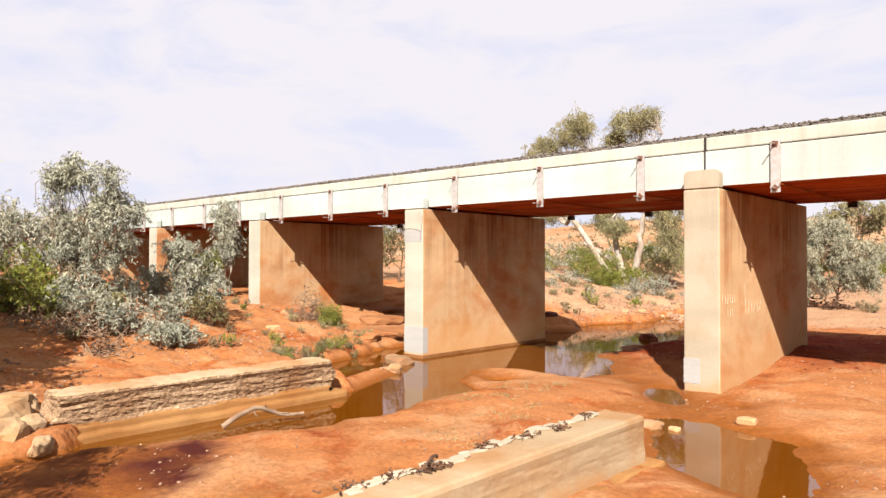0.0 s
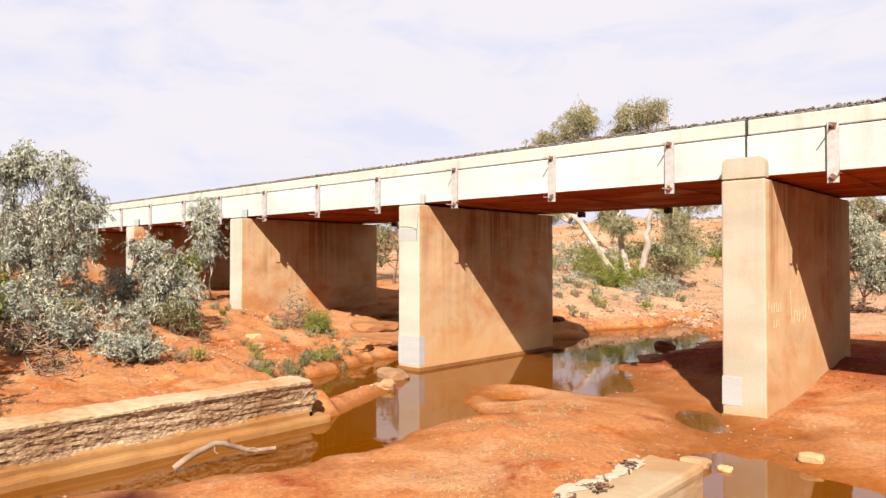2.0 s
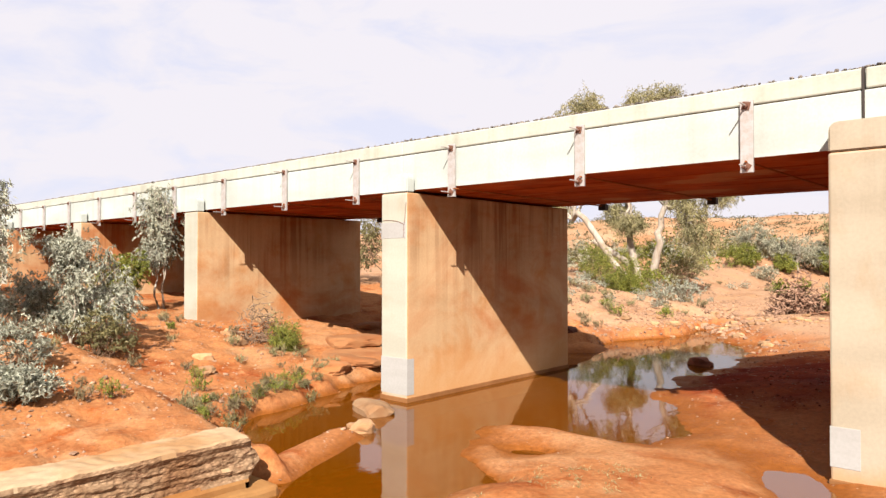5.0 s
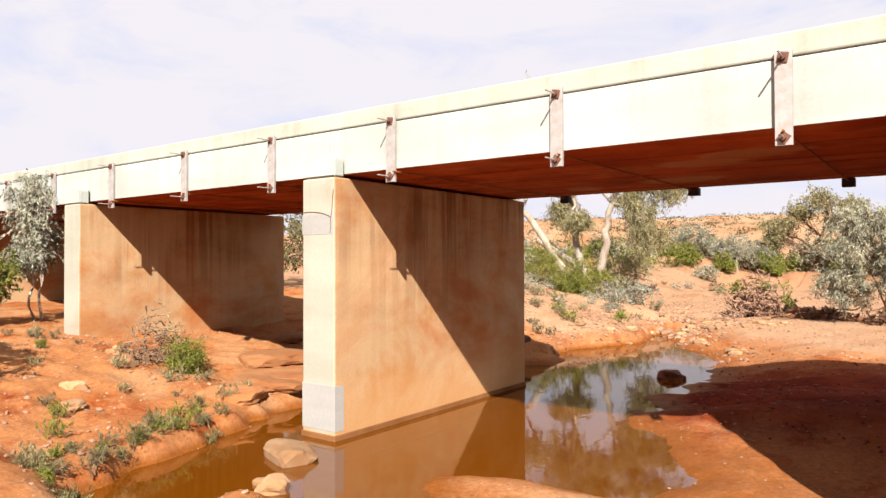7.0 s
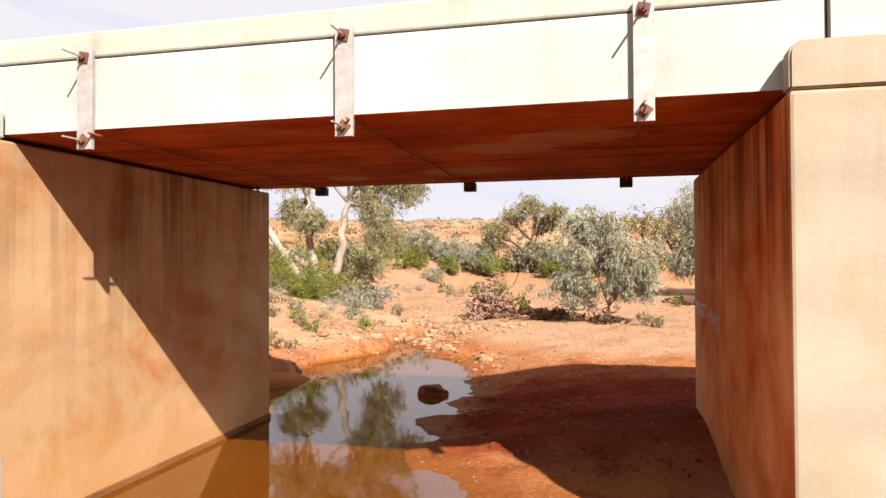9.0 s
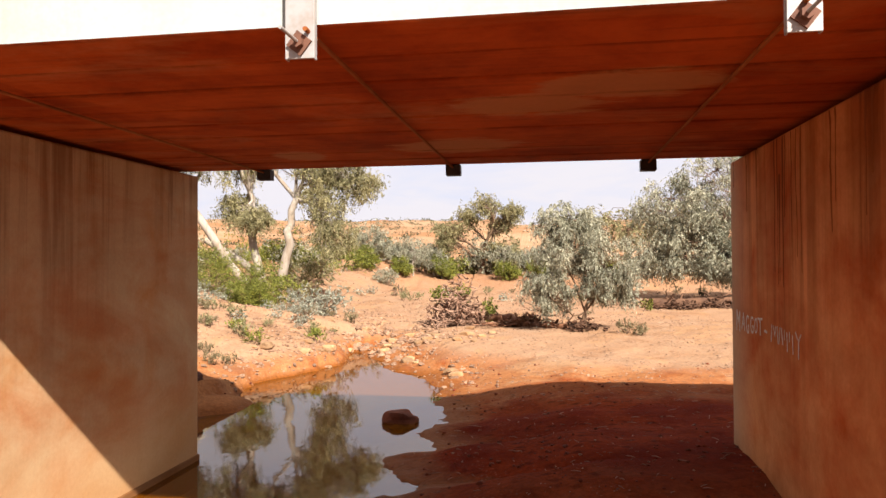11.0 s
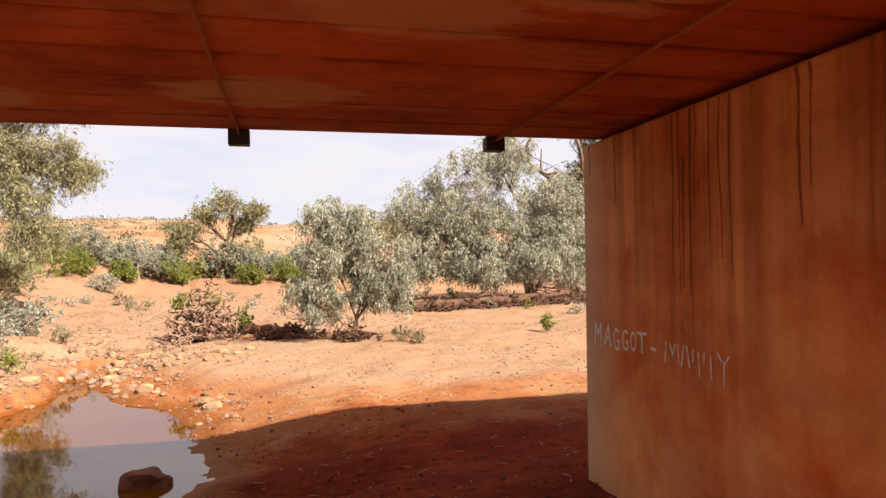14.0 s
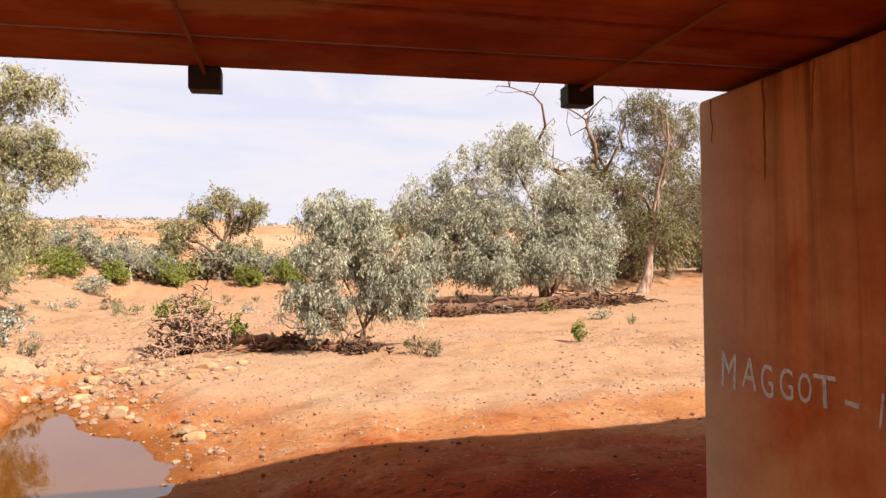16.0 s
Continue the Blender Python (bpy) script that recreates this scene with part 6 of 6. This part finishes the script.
for i, (x, y, s) in enumerate(((-18.5, -3.0, 1.2), (-23, -5.5, 1.4), (-28, -3.5, 1.5), (-17, -9.5, 1.3), (-34, -6, 1.6))):
    tree("mallee", on(x, y), [(0, 0, 2.2 * s, 1.3 * s, 1.2 * s, 0.9 * s), (1.2 * s, 0.2, 1.4 * s, 1.1 * s, s, 0.8 * s), (-1.3 * s, 0.2, 1.6 * s, 1.1 * s, s, 0.8 * s)], 0.1, "grey-leaved mallee gum along the bridge", GREY_LEAF, BROWN_BARK, 410 + i, clusters=50, per=42, leaf=(0.2, 0.06), spread=0.25, trunks=2, group="mallees along the bridge")
for i, (x, y, s) in enumerate(((-12.3, 11.0, 1.25), (-16.5, 10.0, 1.2), (-21, 12, 1.5), (-27, 11, 1.6))):
    tree("mallee", on(x, y), [(0, 0, 2.3 * s, 1.2 * s, 1.2 * s, 1.0 * s), (1.1 * s, 0.2, 1.4 * s, s, s, 0.9 * s), (-1.2 * s, 0.2, 1.5 * s, s, s, 0.9 * s)], 0.1, "dark mallee gum behind the bridge", DULL_LEAF, BROWN_BARK, 420 + i, clusters=50, per=42, leaf=(0.18, 0.05), spread=0.24, trunks=2, group="mallees behind the bridge")
bush("shrub", on(-4.75, 0.45), [(0, 0, 0.36, 0.5, 0.42, 0.34), (0.2, 0, 0.25, 0.4, 0.35, 0.22)], "small dense green shrub on the red bank", GREEN_LEAF, 430, clusters=90, per=110, leaf=(0.04, 0.011), spread=0.09)
bush("shrub", on(-5.6, 0.75), [(0, 0, 0.55, 0.4, 0.3, 0.4)], "thin yellow-green shrub out of the stick heap", OLIVE_LEAF, 431, clusters=36, per=20, leaf=(0.07, 0.018), spread=0.1, droop=-0.4)
bush("shrub", on(-10.3, -1.3), [(0, 0, 0.95, 0.7, 0.7, 0.75), (0.25, 0.3, 1.2, 0.5, 0.5, 0.6), (-0.3, -0.2, 0.6, 0.6, 0.6, 0.5)], "upright green shrub on the red bank", GREEN_LEAF, 432, clusters=60, per=60, leaf=(0.10, 0.028), spread=0.14)
bush("shrub", on(-4.9, -3.9), [(0, 0, 0.55, 0.6, 0.55, 0.5), (0.3, 0.2, 0.35, 0.45, 0.4, 0.35)], "dark green shrub below the mallee", DULL_LEAF, 433, clusters=55, per=42, leaf=(0.08, 0.022), spread=0.12)
bush("shrub", on(-8.3, -8.3), [(0, 0, 0.8, 0.8, 0.7, 0.8), (0.6, 0.4, 0.5, 0.6, 0.6, 0.5)], "green shrub on the red bank", GREEN_LEAF, 434, clusters=60, per=42, leaf=(0.1, 0.026), spread=0.15)
bush("shrub", on(-5.6, -8.0), [(0, 0, 0.6, 0.8, 0.7, 0.6)], "green shrub below the mallee", GREEN_LEAF, 435, clusters=60, per=42, leaf=(0.1, 0.026), spread=0.15)
bush("saltbush", on(-1.9, -6.5), [(0, 0, 0.28, 0.6, 0.55, 0.24), (0.4, 0.3, 0.22, 0.45, 0.45, 0.2)], "blue-grey leafy saltbush on the bank", SILVER_LEAF, 436, clusters=62, per=95, leaf=(0.085, 0.019), spread=0.11)
bush("saltbush", on(-3.5, -7.3), [(0, 0, 0.6, 0.75, 0.6, 0.5), (0.5, 0.4, 0.35, 0.5, 0.5, 0.35)], "grey saltbush among dead brush", SILVER_LEAF, 437, clusters=55, per=80, leaf=(0.085, 0.018), spread=0.12)
bush("shrub", on(-6.7, -7.7), [(0, 0, 0.9, 0.7, 0.7, 0.8), (-0.5, -0.4, 0.6, 0.6, 0.6, 0.6), (0.4, 0.4, 0.5, 0.6, 0.6, 0.5)], "tall green shrub below the mallee", GREEN_LEAF, 451, clusters=60, per=55, leaf=(0.10, 0.026), spread=0.15)
bush("shrub", on(-6.2, -5.9), [(0, 0, 0.85, 0.6, 0.6, 0.65), (0.3, 0.3, 0.4, 0.6, 0.6, 0.4)], "silver-leaved shrub below the mallee", SILVER_LEAF, 452, clusters=56, per=60, leaf=(0.10, 0.024), spread=0.15, droop=0.5)
bush("shrub", on(-5.2, -6.9), [(0, 0, 0.8, 0.55, 0.5, 0.6), (-0.4, -0.4, 0.7, 0.6, 0.6, 0.5)], "silver-leaved shrub below the mallee", SILVER_LEAF, 453, clusters=56, per=60, leaf=(0.10, 0.024), spread=0.15, droop=0.5)
bush("shrub", on(-4.7, -6.6), [(0, 0, 0.45, 0.6, 0.6, 0.45)], "dark olive shrub below the mallee", OLIVE_LEAF, 454, clusters=50, per=50, leaf=(0.09, 0.024), spread=0.13)
bush("shrub", on(-8.0, -7.2), [(0, 0, 0.9, 0.8, 0.8, 0.8)], "yellow-green shrub at the bank's back", GREEN_LEAF, 455, clusters=60, per=50, leaf=(0.11, 0.028), spread=0.16)
bush("shrub", on(-6.6, -9.0), [(0, 0, 0.7, 0.9, 0.8, 0.7)], "dark scrubby shrub on the near bank", OLIVE_LEAF, 439, clusters=60, per=60, leaf=(0.09, 0.022), spread=0.14)
brush("driftwood_pile", on(-4.9, -8.3), 0.9, 0.8, 0.6, 90, "dead grey brush on the bank", 59, DEADWOOD, 0.012, flat=0.7)
bush("saltbush", on(-3.6, -5.6), [(0, 0, 0.4, 0.6, 0.5, 0.36)], "grey saltbush on the bank", SILVER_LEAF, 438, clusters=50, per=80, leaf=(0.085, 0.018), spread=0.12)
for i, (x, y, r, m) in enumerate(((-1.3, -5.2, 0.21, GREEN_LEAF), (-2.15, -3.2, 0.20, GREEN_LEAF), (-1.4, -2.5, 0.20, DULL_LEAF), (-1.9, -1.9, 0.21, DULL_LEAF), (-2.1, -1.4, 0.19, GREEN_LEAF), (-2.5, -0.8, 0.17, DULL_LEAF), (-3.1, -2.7, 0.17, GREEN_LEAF), (-0.9, -3.3, 0.17, DRY_LEAF), (-1.2, -3.9, 0.19, DRY_LEAF), (-7.2, -1.2, 0.09, GREEN_LEAF), (1.3, -4.6, 0.17, DULL_LEAF), (-3.9, -3.6, 0.15, DRY_LEAF), (-1.6, -1.1, 0.17, DULL_LEAF))):
    bush("weed", on(x, y), [(0, 0, r * 0.65, r, r, r * 0.65)], ("dry straw-coloured" if m is DRY_LEAF else "low green") + " weed on the red bank", m, 440 + i, clusters=22, per=24, leaf=(0.08, 0.010), spread=0.06, droop=-0.8, group="weeds on the bank")

rng = np.random.default_rng(97)
for i in range(20):
    y = -4.0 + i * 0.17 + rng.normal(0, 0.08)
    x = float(np.interp(y, SHORE_Y, SHORE_L)) - rng.uniform(0.12, 0.55)
    r = rng.uniform(0.08, 0.16)
    bush("weed", on(x, y), [(0, 0, r * 0.6, r * 1.2, r, r * 0.5)], "low green grass overhanging the water's edge", (GREEN_LEAF, DULL_LEAF, DRY_LEAF)[i % 3], 560 + i, clusters=18, per=24, leaf=(0.08, 0.009), spread=0.06, droop=-0.3, group="weeds on the bank")

# ---- grass wisps, far hill scrub ----
rng = np.random.default_rng(91)
n = 420
x, y = rng.uniform(4.6, 7.6, n), rng.uniform(-6.5, -1.5, n)
z = height(x, y)
k = (fbm(x, y, 0.8, 55, 2) > 0.35) & (z > 0.06)
v, f = leaves(rng, np.stack([x, y, z + 0.008], -1)[k], 14, (0.06, 0.06, 0.006), 0.05, 0.008, -0.2)
tagged(new("creeping_grass", array_mesh("creeping_grass", v, f, OLIVE_LEAF)), "thin creeping green grass on the mud", "grass", kind="stuff")
n = 5600
x, y = rng.uniform(-110, 130, n), 60 + rng.uniform(0, 1, n) ** 1.6 * 165
k = fbm(x, y, 40, 57, 3) > rng.uniform(-0.7, 0.6, n)
x, y = x[k], y[k]
s = 0.35 + rng.uniform(0, 1, len(x)) ** 2 * 1.1
pile = Pile()
for cx, cy, cz, cs in zip(x, y, on_sheet(x, y), s):
    v, f = leaves(rng, [(cx, cy, cz + cs * 0.25)], 24, (cs * 0.6, cs * 0.6, cs * 0.22), 0.40 * cs, 0.22 * cs, 0.0)
    pile.add(v, f)
tagged(new("hill_scrub", pile.mesh("hill_scrub", SCRUB_LEAF)), "scattered low scrub on the red dunes", "scrub", kind="stuff")
